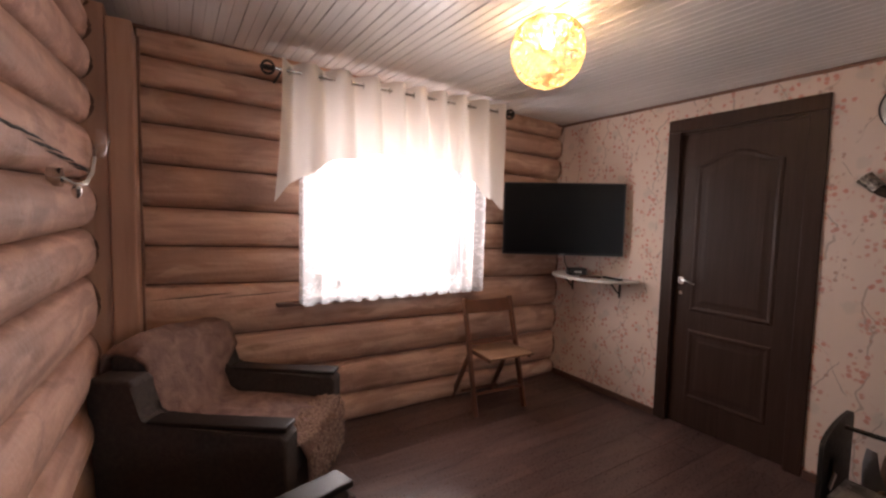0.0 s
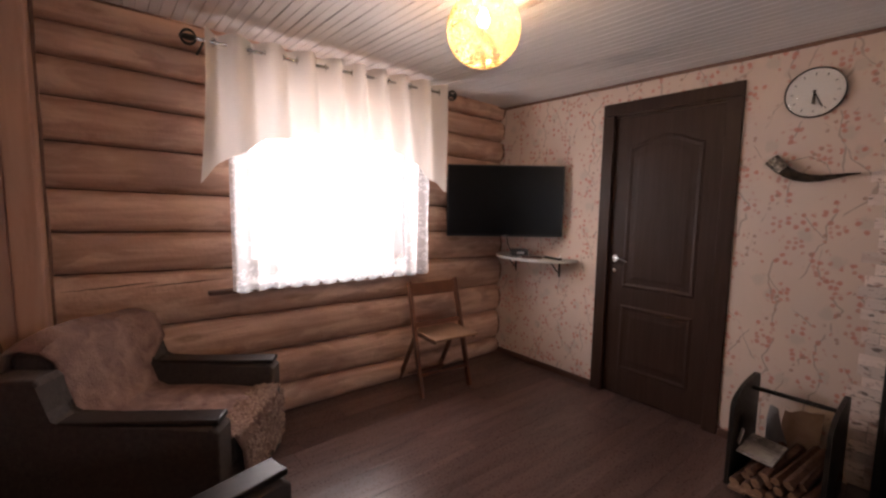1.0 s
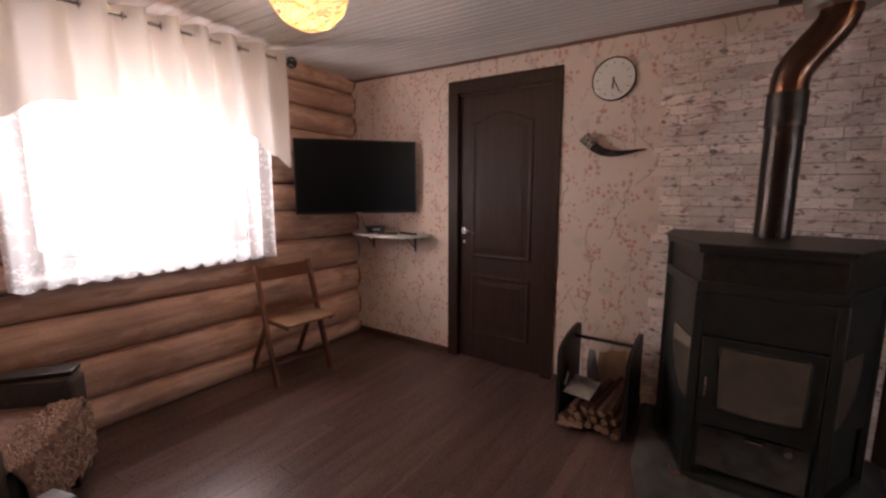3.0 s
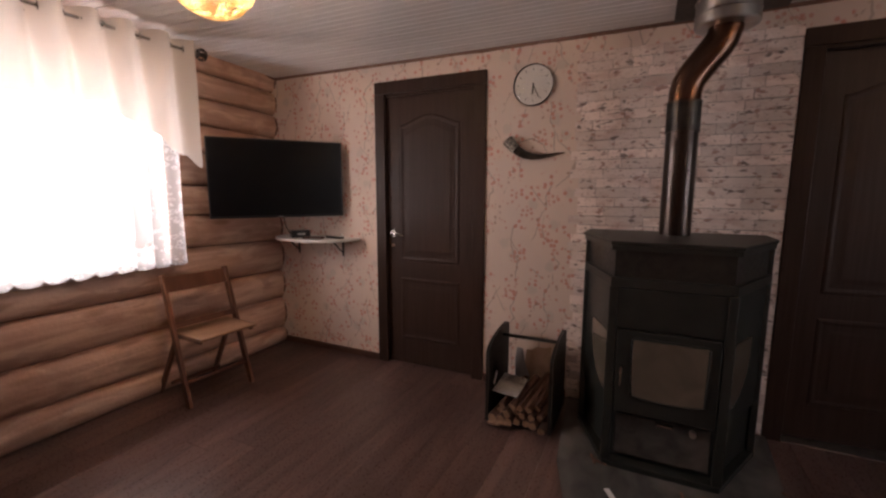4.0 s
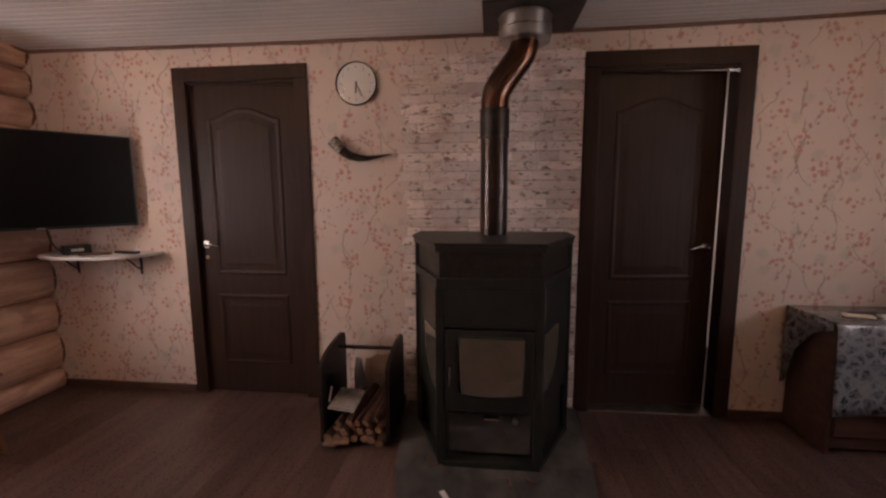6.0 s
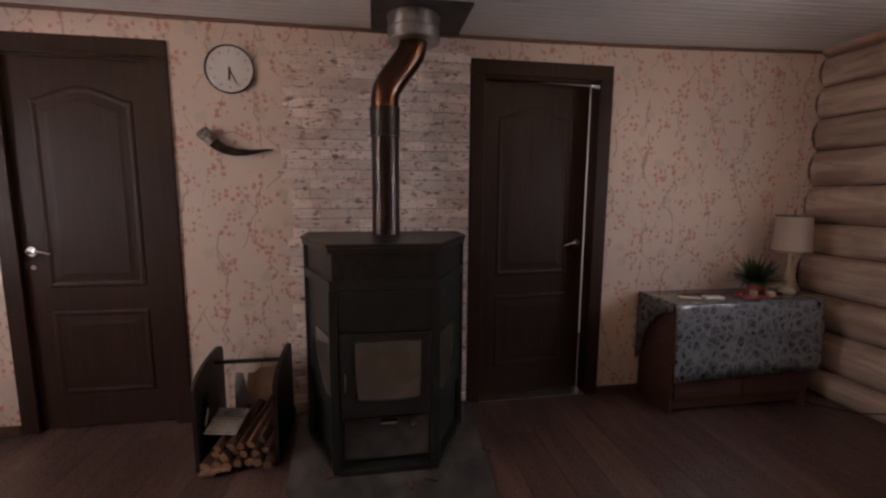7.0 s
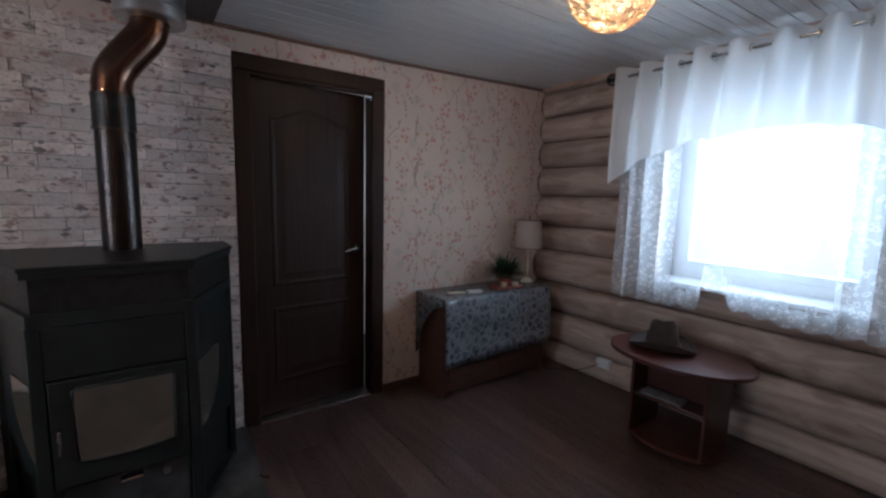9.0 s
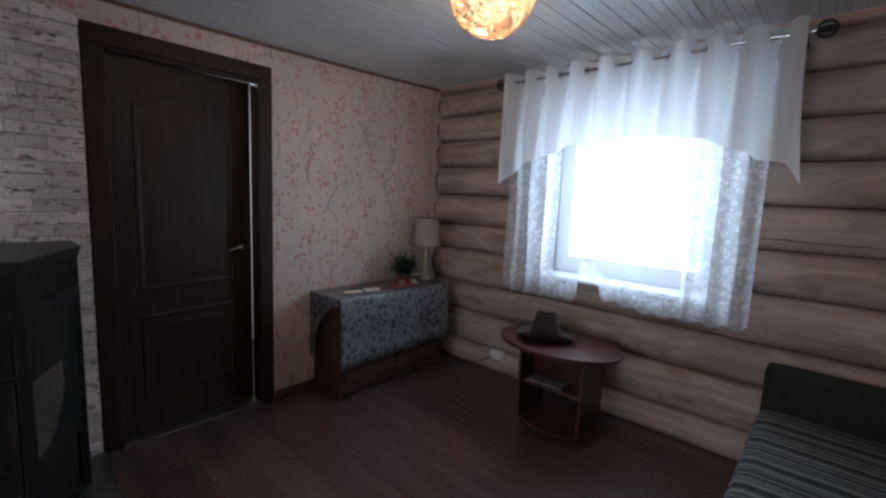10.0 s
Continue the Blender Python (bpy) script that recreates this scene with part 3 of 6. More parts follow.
wall_west = tagged(part("wall_west", boxed(XW - 0.2, XW, YS, YN, 0, ZT), CHINK, smooth=False), "pine log wall with a corner post", "wall", kind="structure")

bm = bmesh.new()                                # ceiling: long panels with a double groove
x = XW - 0.05
profile = []
while x < XE + 0.05:
    profile += [(x, 0.0), (x + 0.042, 0.0), (x + 0.0445, 0.003), (x + 0.047, 0.0), (x + 0.092, 0.0), (x + 0.094, 0.006), (x + 0.0985, 0.006)]
    x += 0.1
rows = []
for i in range(25):
    y = YS - 0.05 + (YN - YS + 0.10) * i / 24
    rows.append([bm.verts.new((px, y, ceil_z(px, y) + pz)) for px, pz in profile])
for lo, hi in zip(rows, rows[1:]):
    for i in range(len(lo) - 1):
        bm.faces.new((lo[i], lo[i + 1], hi[i + 1], hi[i]))
box(bm, XW - 0.1, XE + 0.1, YS - 0.2, YN + 0.2, ZT, ZT + 0.04)
tagged(part("ceiling", bm, CEIL, smooth=False), "white plastic panel ceiling with narrow grooves", "ceiling", kind="structure")

floor = tagged(part("floor", boxed(XW - 0.2, XE + 1.4, YS - 0.25, YN + 0.25, -0.12, -0.006), UNDER, smooth=False), "dark reddish-brown laminate plank floor", "floor", kind="structure")

# trims
bm = bmesh.new()
for y0, y1 in ((D1[1] + 0.02, YN - 0.01), (0.74, D1[0] - 0.02), (YS + 0.01, D2[0] - 0.02)):
    box(bm, XE - 0.014, XE + 0.002, y0, y1, 0, 0.05, 0.004)
tagged(part("baseboard", bm, TRIM), "dark brown wooden skirting board", "baseboard", kind="structure")


def wavy(p, q, r, steps=60, amp=0.004):
    """A cord laid into the joint between wall and ceiling, from p to q in plan."""
    bm = bmesh.new()
    pts = []
    for i in range(steps + 1):
        f = i / steps
        x, y = p[0] + (q[0] - p[0]) * f, p[1] + (q[1] - p[1]) * f
        pts.append(Vector((x + noise.noise((i * 0.7, 1, p[0])) * amp, y + noise.noise((i * 0.6, 5, p[1])) * amp, ceil_z(x, y) - 0.008 + noise.noise((i * 0.5, 9, 2)) * amp)))
    return tube(bm, pts, r, 6)


tagged(part("trim", wavy((XE - 0.008, YS), (XE - 0.008, YN), 0.011), CORD), "reddish cord along the wall and ceiling joint", "trim", kind="structure")
tagged(part("trim", wavy((XW, YN - 0.06), (XE, YN - 0.06), 0.011), CORD), "reddish cord along the wall and ceiling joint", "trim", kind="structure")
tagged(part("trim", wavy((XW, YS + 0.06), (XE, YS + 0.06), 0.012), POST), "pale cord along the wall and ceiling joint", "trim", kind="structure")


def round_log(along, a0, a1, za, zb, zc, zd, base, out, mat, parent, seed):
    """A log between two grooves (za..zb at the start, zc..zd at the end), bulging from base by out."""
    bm = bmesh.new()
    n_len, n_arc = max(3, int((a1 - a0) / 0.12)), 12
    rows = []
    for i in range(n_len + 1):
        f = i / n_len
        a = a0 + (a1 - a0) * f
        z0, z1 = za + (zc - za) * f, zb + (zd - zb) * f
        w = noise.noise((a * 0.9, seed * 3.1, 0.3)) * 0.012
        edge = 1.0 - 0.25 * math.exp(-min(f, 1 - f) * (a1 - a0) / 0.02)
        row = []
        for j in range(n_arc + 1):
            g = math.pi * j / n_arc
            h = (1 - math.cos(g)) / 2
            b = math.sin(g) ** 0.75 * (out * edge + w * math.sin(g))
            d = base + b
            z = z0 + 0.003 + (z1 - z0 - 0.006) * h + noise.noise((a * 1.3, seed, j * 0.2)) * 0.003 * math.sin(g)
            row.append(bm.verts.new((a, d, z) if along == "x" else (d, a, z)))
        rows.append(row)
    for A, B in zip(rows, rows[1:]):
        for j in range(n_arc):
            bm.faces.new((A[j], A[j + 1], B[j + 1], B[j]))
        bm.faces.new((A[0], B[0], B[-1], A[-1]))
    bm.faces.new(rows[0])
    bm.faces.new(rows[-1])
    return part("log", bm, mat, parent)


def log_wall(along, a0, a1, grooves, base, out, mat, parent, hole=None):
    """Stacked logs; grooves are pairs of heights at the two ends, top to bottom."""
    for k in range(len(grooves) - 1):
        (tl, tr), (bl, br) = grooves[k], grooves[k + 1]

        def zz(p, l, r):
            return l + (r - l) * (p - a0) / (a1 - a0)
        spans = [(a0, a1)]
        if hole and min(bl, br) < hole[3] - 0.02 and max(tl, tr) > hole[2] + 0.06:
            spans = [(a0, hole[0] - 0.02), (hole[1] + 0.02, a1)]
            h0, h1 = hole[0] - 0.019, hole[1] + 0.019
            lo_z, hi_z = hole[2] - 0.022, hole[3] + 0.022
            if min(bl, br) < lo_z - 0.03:
                round_log(along, h0, h1, zz(h0, bl, br), lo_z, zz(h1, bl, br), lo_z, base, out * 0.9, mat, parent, k + 0.5)
            if max(tl, tr) > hi_z + 0.03:
                round_log(along, h0, h1, hi_z, zz(h0, tl, tr), hi_z, zz(h1, tl, tr), base, out * 0.9, mat, parent, k + 0.7)
        for s0, s1 in spans:
            round_log(along, s0, s1, zz(s0, bl, br), zz(s0, tl, tr), zz(s1, bl, br), zz(s1, tl, tr), base, out, mat, parent, k + s0)


GN = [(2.36, 2.30), (2.185, 2.115), (2.03, 1.935), (1.85, 1.75), (1.64, 1.56), (1.415, 1.335), (1.205, 1.13), (0.995, 0.895), (0.685, 0.635), (0.43, 0.392), (0.21, 0.125), (-0.01, -0.01)]
GS = [(2.32, 2.32), (2.215, 2.215), (2.028, 2.026), (1.815, 1.826), (1.608, 1.616), (1.392, 1.383), (1.175, 1.135), (0.935, 0.932), (0.665, 0.665), (0.435, 0.425), (0.178, 0.165), (-0.01, -0.01)]
GW = [(2.34, 2.36), (2.13, 2.25), (1.97, 2.106), (1.79, 1.944), (1.635, 1.756), (1.45, 1.519), (1.285, 1.309), (1.13, 1.094), (0.93, 0.836), (0.70, 0.60), (0.47, 0.38), (0.21, 0.17), (-0.01, -0.01)]
log_wall("x", 1.09, XE - 0.004, GN, YN, -BULGE, LOG_X, wall_north, WIN_N)
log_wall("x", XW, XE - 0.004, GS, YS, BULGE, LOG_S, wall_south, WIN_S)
log_wall("y", 1.20, 2.90, GW, XW, BULGE, LOG_Y, wall_west)
log_wall("y", YS, 1.198, [(g[0], g[0]) for g in GW], XW, BULGE, LOG_Y, wall_west)



def end_cord(grooves, end, along, at, base, out, mat):
    """Cord pressed into the joint where the log ends meet another wall, following their round outline."""
    pts = []
    for (t0, t1), (b0, b1) in zip(grooves, grooves[1:]):
        top, low = (t0, b0) if end == 0 else (t1, b1)
        for j in range(9):
            h = j / 9
            z = top + (low - top) * h
            if 0.005 < z < 2.29:
                bulge = base + out * math.sin(math.pi * h) ** 0.75
                pts.append((at, bulge, z) if along == "x" else (bulge, at, z))
    return tagged(part("trim", tube(bmesh.new(), pts, 0.0085, 6), mat), "brown cord along the rounded log ends", "trim", kind="structure")


end_cord(GN, 1, "x", XE - 0.008, YN, -BULGE * 0.82, CORD)
end_cord(GS, 1, "x", XE - 0.008, YS, BULGE * 0.82, CORD)
end_cord(GW, 1, "y", 2.902, XW, BULGE * 0.85, CORD)
tagged(part("trim", tube(bmesh.new(), [(1.093 + 0.003 * math.sin(1.7 * i), YN - 0.078, 2.25 * i / 16) for i in range(17)], 0.008, 6), CORD), "brown cord between the corner post and the logs", "trim", kind="structure")

post = thing("corner_post", "pale pine corner post of two upright boards", "post", kind="structure")
part("board", boxed(XW + 0.001, 0.9875, 2.915, YN, 0, 2.30, 0.008), POST, post)
part("board", boxed(0.988, 1.088, 2.895, YN, 0, 2.245, 0.010), POST, post)

# the room behind the ajar door
bm = bmesh.new()
box(bm, XE + 1.2, XE + 1.3, -2.0, 3.4, 0, 2.3)
box(bm, XE + 0.12, XE + 1.2, -2.1, -2.0, 0, 2.3)
box(bm, XE + 0.12, XE + 1.2, 0.3, 0.4, 0, 2.3)
box(bm, XE + 0.12, XE + 1.2, 3.3, 3.4, 0, 2.3)
box(bm, XE + 0.12, XE + 1.2, -2.0, 3.3, 2.3, 2.4)
tagged(part("wall_beyond", bm, WHITE, smooth=False), "plain white walls of the next room", "wall", kind="structure")


# ---- doors ----
def arched(u0, u1, z0, z1, rise):
    """Panel outline with an ogee-arched top, counter-clockwise in (u, z)."""
    pts = [(u0, z0), (u1, z0), (u1, z1)]
    for i in range(1, 16):
        f = i / 16
        pts.append((u1 + (u0 - u1) * f, z1 + rise * (0.5 - 0.5 * math.cos(2 * math.pi * f)) ** 0.8))
    return pts + [(u0, z1)]


def moulded_panel(outline, mat, parent):
    bm = bmesh.new()
    rings = []
    for off, h in ((0, 0.001), (0.008, -0.004), (0.018, -0.005), (0.028, -0.002), (0.034, -0.0008), (0.060, -0.0015), (0.080, -0.0035)):
        rings.append([bm.verts.new((p[0], h, p[1])) for p in inset(outline, off)])
    k = len(outline)
    for A, B in zip(rings, rings[1:]):
        for j in range(k):
            bm.faces.new((A[j], A[(j + 1) % k], B[(j + 1) % k], B[j]))
    bm.faces.new(rings[-1])
    return part("panel", bm, mat, parent, smooth=False)


def lever_handle(parent, u, z, way, front):
    plate = bmesh.new()
    tube(plate, [(u, front + 0.004, z), (u, front - 0.008, z)], 0.026, 20)
    h = part("handle", plate, CHROME, parent, "brushed nickel lever handle")
    lever = bmesh.new()
    tube(lever, [(u, front - 0.006, z), (u, front - 0.040, z), (u + way * 0.012, front - 0.050, z), (u + way * 0.05, front - 0.052, z + 0.006), (u + way * 0.085, front - 0.05, z - 0.004), (u + way * 0.112, front - 0.048, z - 0.012)],
         [0.011, 0.011, 0.010, 0.009, 0.008, 0.006], 10)
    part("lever", lever, CHROME, h)
    tw = bmesh.new()
    tube(tw, [(u, front + 0.002, z - 0.085), (u, front - 0.006, z - 0.085)], 0.013, 14)
    part("thumb_turn", tw, CHROME, h)


def door(name, y_start, width, handle_u, handle_way, ajar, label):
    """Casing, jamb and a two-panel leaf; u runs along the wall, depth into it."""
    m = pose(XE, y_start, 0, 0, 0, -90)
    d = tagged(new(name), label, "door", kind="structure")
    d.matrix_world = m
    c, top = 0.085, 2.085
    for u0, u1 in ((0, c), (width - c, width)):
        part("casing", boxed(u0, u1, -0.014, 0.002, 0, top - c, 0.004), DOOR, d)
    part("casing", boxed(0, width, -0.014, 0.002, top - c + 0.0005, top, 0.004), DOOR, d)
    for u0, u1 in ((0.018, c - 0.012), (width - c + 0.012, width - 0.018)):
        part("jamb", boxed(u0, u1, 0.003, 0.119, 0, top - c + 0.02), DOOR, d)
    part("jamb", boxed(c - 0.011, width - c + 0.011, 0.003, 0.119, top - c + 0.002, top - 0.023), DOOR, d)
    part("door_stop", boxed(c - 0.010, width - c + 0.010, 0.004, 0.016 if ajar == 0 else 0.046, top - c - 0.016, top - c + 0.001), DOOR, d)
    leaf_w, leaf_h = width - 2 * c + 0.018, top - c - 0.006
    hinge_left = handle_u > width / 2
    pivot = pose(c - 0.010, 0.052, 0, 0, 0, ajar) if hinge_left else pose(width - c + 0.010, 0.022, 0, 0, 0, 0) @ pose(-leaf_w - 0.002, 0, 0)
    leaf = part("leaf", boxed(0.002, leaf_w, 0, 0.038, 0.008, leaf_h, 0.002), DOOR, d, m=m @ pivot)
    leaf.parent = None
    leaf.parent = d
    leaf.matrix_parent_inverse = Matrix()
    leaf.matrix_basis = pivot
    a, b = 0.115, leaf_w - 0.115
    moulded_panel(arched(a, b, 0.80, 1.78, 0.07), DOOR, leaf)
    moulded_panel([(a, 0.20), (b, 0.20), (b, 0.675), (a, 0.675)], DOOR, leaf)
    lever_handle(leaf, 0.055 if not hinge_left else leaf_w - 0.055, 1.0, handle_way, 0.0)
    for z in (0.25, 1.75):
        hb = bmesh.new()
        uu = leaf_w - 0.001 if not hinge_left else 0.001
        tube(hb, [(uu, -0.006, z - 0.04), (uu, -0.006, z + 0.04)], 0.006, 10)
        part("hinge", hb, CHROME, leaf)
    return d


door_1 = door("door_1", 2.167, 0.861, 0.15, 1, 0, "closed dark wenge two-panel door")
door_2 = door("door_2", -0.297, 0.883, 0.7, -1, 5.5, "dark wenge two-panel door standing ajar")
tagged(part("threshold", boxed(XE - 0.005, XE + 0.12, D2[0] + 0.07, D2[1] - 0.07, -0.005, 0.006, 0.002), ZINC), "thin metal door threshold strip", "threshold", kind="structure")


# ---- windows and curtains ----
def window(name, win, y, ahead, label):
    """White frame with two sashes set into the opening; ahead is the way into the room (+1 or -1 in y)."""
    x0, x1, z0, z1 = win
    w = tagged(new(name), label, "window", kind="structure")
    yo = y - ahead * 0.14
    ya, yb = sorted((yo, yo - ahead * 0.06))
    fr = part("window_frame", box(box(box(boxed(x0, x0 + 0.06, ya, yb, z0, z1, 0.004), x1 - 0.06, x1, ya, yb, z0, z1, 0.004), x0 + 0.06, x1 - 0.06, ya, yb, z0, z0 + 0.07, 0.004), x0 + 0.06, x1 - 0.06, ya, yb, z1 - 0.06, z1, 0.004), PVC, w)
    ia, ib = sorted((yo + ahead * 0.012, yo - ahead * 0.05))
    part("sash", box(box(box(boxed(x0 + 0.062, x0 + 0.11, ia, ib, z0 + 0.072, z1 - 0.062, 0.004), x1 - 0.11, x1 - 0.062, ia, ib, z0 + 0.072, z1 - 0.062, 0.004), x0 + 0.11, x1 - 0.11, ia, ib, z0 + 0.072, z0 + 0.12, 0.004), x0 + 0.11, x1 - 0.11, ia, ib, z1 - 0.11, z1 - 0.062, 0.004), PVC, w)
    pane = part("pane", boxed(x0 + 0.10, x1 - 0.10, yo - ahead * 0.03, yo - ahead * 0.024, z0 + 0.11, z1 - 0.10), GLASS, w)
    pane.visible_shadow = False
    sa, sb = sorted((yo + ahead * 0.002, y + ahead * (BULGE + 0.05)))
    part("window_sill", boxed(x0 - 0.02, x1 + 0.02, sa, sb, z0 - 0.02, z0 + 0.004, 0.004), PVC, w, "white window sill board")
    for s0, s1 in ((x0 - 0.018, x0 - 0.001), (x1 + 0.001, x1 + 0.018)):
        a, b = sorted((yo, y + ahead * (BULGE - 0.01)))
        part("reveal", boxed(s0, s1, a, b, z0 - 0.02, z1 + 0.02), POST, w)
    a, b = sorted((yo, y + ahead * (BULGE - 0.01)))
    part("reveal", boxed(x0, x1, a, b, z1 + 0.001, z1 + 0.02), POST, w)
    return w


window("window_1", WIN_N, YN, -1, "white-framed window washed out by daylight")
window("window_2", WIN_S, YS, 1, "white-framed window with pale bright daylight")
tagged(part("window_board", boxed(1.74, 3.20, YN - BULGE - 0.055, YN - BULGE + 0.03, 0.835, 0.858, 0.006), TRIM), "dark wooden board under the window", "trim", kind="structure")


def sheet(x0, x1, top, bottom, depth, cols, rows, mat, name, parent, y, label="", slip=None):
    """Hanging cloth: bottom(f) gives its lower edge, depth(f, g) its folds, slip(f, g) their overlap (f across, g down)."""
    bm = bmesh.new()
    grid = []
    for i in range(cols + 1):
        f = i / cols
        zb = bottom(f)
        grid.append([bm.verts.new((x0 + (x1 - x0) * f + (slip(f, j / rows) if slip else 0), y + depth(f, j / rows), top + (zb - top) * j / rows)) for j in range(rows + 1)])
    for A, B in zip(grid, grid[1:]):
        for j in range(rows):
            bm.faces.new((A[j], A[j + 1], B[j + 1], B[j]))
    return part(name, bm, mat, parent, label)


def edge_line(points):
    """A lower edge drawn through (place, height) pairs, as a function of the place across."""
    def at(x):
        for (a, za), (b, zb) in zip(points, points[1:]):
            if x <= b:
                f = min(1.0, max(0.0, (x - a) / (b - a)))
                return za + (zb - za) * (0.6 * f + 0.4 * f * f * (3 - 2 * f))
        return points[-1][1]
    return at


def curtains(y, ahead, xr, xv, xl, z_rod, valance_bottom, lace_bottom, valance_mat, label_v, seed, dense):
    rod = thing("curtain_rod", "dark metal curtain rod with ball finials", "curtain rod")
    bm = bmesh.new()
    tube(bm, [(xr[0], y, z_rod), (xr[1], y, z_rod)], 0.010, 12)
    part("rod", bm, CHROME, rod)
    for xx, s in ((xr[0], -1), (xr[1], 1)):
        fb = bmesh.new()
        for k in range(5):
            a = math.pi * k / 5
            tube(fb, [(0.034 * math.cos(q), 0.036 * math.sin(q) * math.cos(a), 0.036 * math.sin(q) * math.sin(a)) for q in [2 * math.pi * i / 20 for i in range(20)]], 0.0035, 6, closed=True)
        tube(fb, [(-0.04, 0, 0), (0.036, 0, 0)], 0.008, 8)
        part("finial", fb, IRON, rod, "dark openwork ball finial", m=Matrix.Translation((xx + s * 0.03, y, z_rod)))
        br = bmesh.new()
        tube(br, [(xx - s * 0.04, y, z_rod), (xx - s * 0.04, y - ahead * 0.08, z_rod - 0.012), (xx - s * 0.04, y - ahead * 0.26, z_rod - 0.012)], 0.007, 8)
        part("bracket", br, IRON, rod)
    waves = 9

    def folds(f, g):
        ph = 2 * math.pi * waves * (f + 0.012 * math.sin(9 * f + seed))
        soft = 0.55 + 0.45 * math.cos(math.pi * min(1, g) * 0.6)
        return ahead * (0.050 * math.cos(ph) * soft + 0.012 * noise.noise((f * 6, g * 2, seed)) + 0.03 * g)
    v = thing("valance", label_v, "curtain")
    wide = xv[1] - xv[0]

    def flare(f, g):
        return -0.045 * g * g * math.exp(-f / 0.05) + 0.010 * math.sin(2 * math.pi * waves * f) * (1 - 0.5 * g)
    sheet(xv[0], xv[1], z_rod + 0.055, lambda f: valance_bottom(xv[0] + wide * f + flare(f, 1)) + 0.005 * math.sin(40 * f), folds, 240, 18, valance_mat, "valance_cloth", v, y, slip=flare)
    for k in range(waves):
        for q in (0.25, 0.75):
            f = (k + q) / waves
            ring = bmesh.new()
            tube(ring, [(0, 0.020 * math.cos(a), 0.020 * math.sin(a)) for a in [2 * math.pi * i / 14 for i in range(14)]], 0.004, 6, closed=True)
            rg = part("eyelet", ring, CHROME, v)
            rg.matrix_basis = pose(xv[0] + (xv[1] - xv[0]) * f, y, z_rod, 0, 0, 20 if q < 0.5 else -20)

    def gather(f):
        return 0.25 + math.exp(-min(f, 1 - f) / 0.12)

    def lace_folds(f, g):
        ph = 2 * math.pi * 12 * (f + 0.02 * math.sin(7 * f + seed))
        return ahead * (0.026 * math.cos(ph) * gather(f) * (0.5 + 0.6 * g) + 0.015 * noise.noise((f * 9, g * 3, seed + 4)) - 0.05)

    def overlap(f, g):
        ph = 2 * math.pi * 12 * (f + 0.02 * math.sin(7 * f + seed))
        return 0.026 * math.sin(ph + 0.5 * noise.noise((f * 5, g * 2, seed))) * gather(f) * min(1.0, 6 * min(f, 1 - f))
    c = thing("lace_curtain", "white semi-transparent lace curtain with scalloped hem", "curtain")
    span = xl[1] - xl[0]
    sheet(xl[0], xl[1], z_rod - 0.02, lambda f: lace_bottom(xl[0] + span * f) - 0.022 * abs(math.sin(math.pi * 13 * f)), lace_folds, 336, 30, [SHEER, LACE], "lace_cloth", c, y, slip=overlap)
    cloth = c.children[0].data
    for face in cloth.polygons:
        f, z = (face.center.x - xl[0]) / span, face.center.z
        if f < dense[0] or f > dense[1] or z < lace_bottom(face.center.x) + 0.10:
            face.material_index = 1


EDGE_N = edge_line([(1.68, 1.445), (1.79, 1.56), (1.85, 1.60), (2.02, 1.70), (2.30, 1.76), (2.75, 1.765), (3.03, 1.64), (3.09, 1.56), (3.20, 1.53), (3.26, 1.455)])
EDGE_S = edge_line([(1.69, 1.475), (1.765, 1.575), (1.87, 1.597), (1.905, 1.633), (2.03, 1.672), (2.15, 1.722), (2.45, 1.742), (2.80, 1.704), (3.11, 1.617), (3.20, 1.56), (3.32, 1.465)])
HEM_S = edge_line([(1.80, 0.785), (2.01, 0.765), (2.30, 0.757), (2.55, 0.79), (2.64, 0.885), (2.725, 0.885), (2.75, 0.755), (3.00, 0.735), (3.30, 0.735)])
curtains(2.93, -1, (1.70, 3.325), (1.735, 3.275), (1.84, 3.185), 2.165, EDGE_N, lambda x: 0.872, VALANCE, "cream arched eyelet valance over the lace", 1.0, (0.14, 0.85))
curtains(-2.46, 1, (1.715, 3.345), (1.745, 3.325), (1.83, 3.285), 2.148, EDGE_S, HEM_S, VALANCE_S, "white arched eyelet valance over the lace", 5.0, (0.22, 0.74))


for y, mat, lab in ((YN + 1.3, SKYGLOW, "plain white bright sky outside the window"), (YS - 1.3, SKYGLOW_S, "plain pale blue bright sky outside the window")):
    tagged(part("backdrop", boxed(-1.5, 6.5, y, y + 0.02, -1.5, 4.5), mat, smooth=False), lab, "backdrop", kind="structure")


tagged(part("small_vase", lathe(bmesh.new(), [(0.022, 0), (0.034, 0.012), (0.040, 0.045), (0.030, 0.075), (0.018, 0.09), (0.022, 0.105), (0.018, 0.105), (0.014, 0.09)], 20, (3.06, 3.14, WIN_N[2] + 0.004)), CLAY), "small pinkish clay vase on the window sill", "vase")


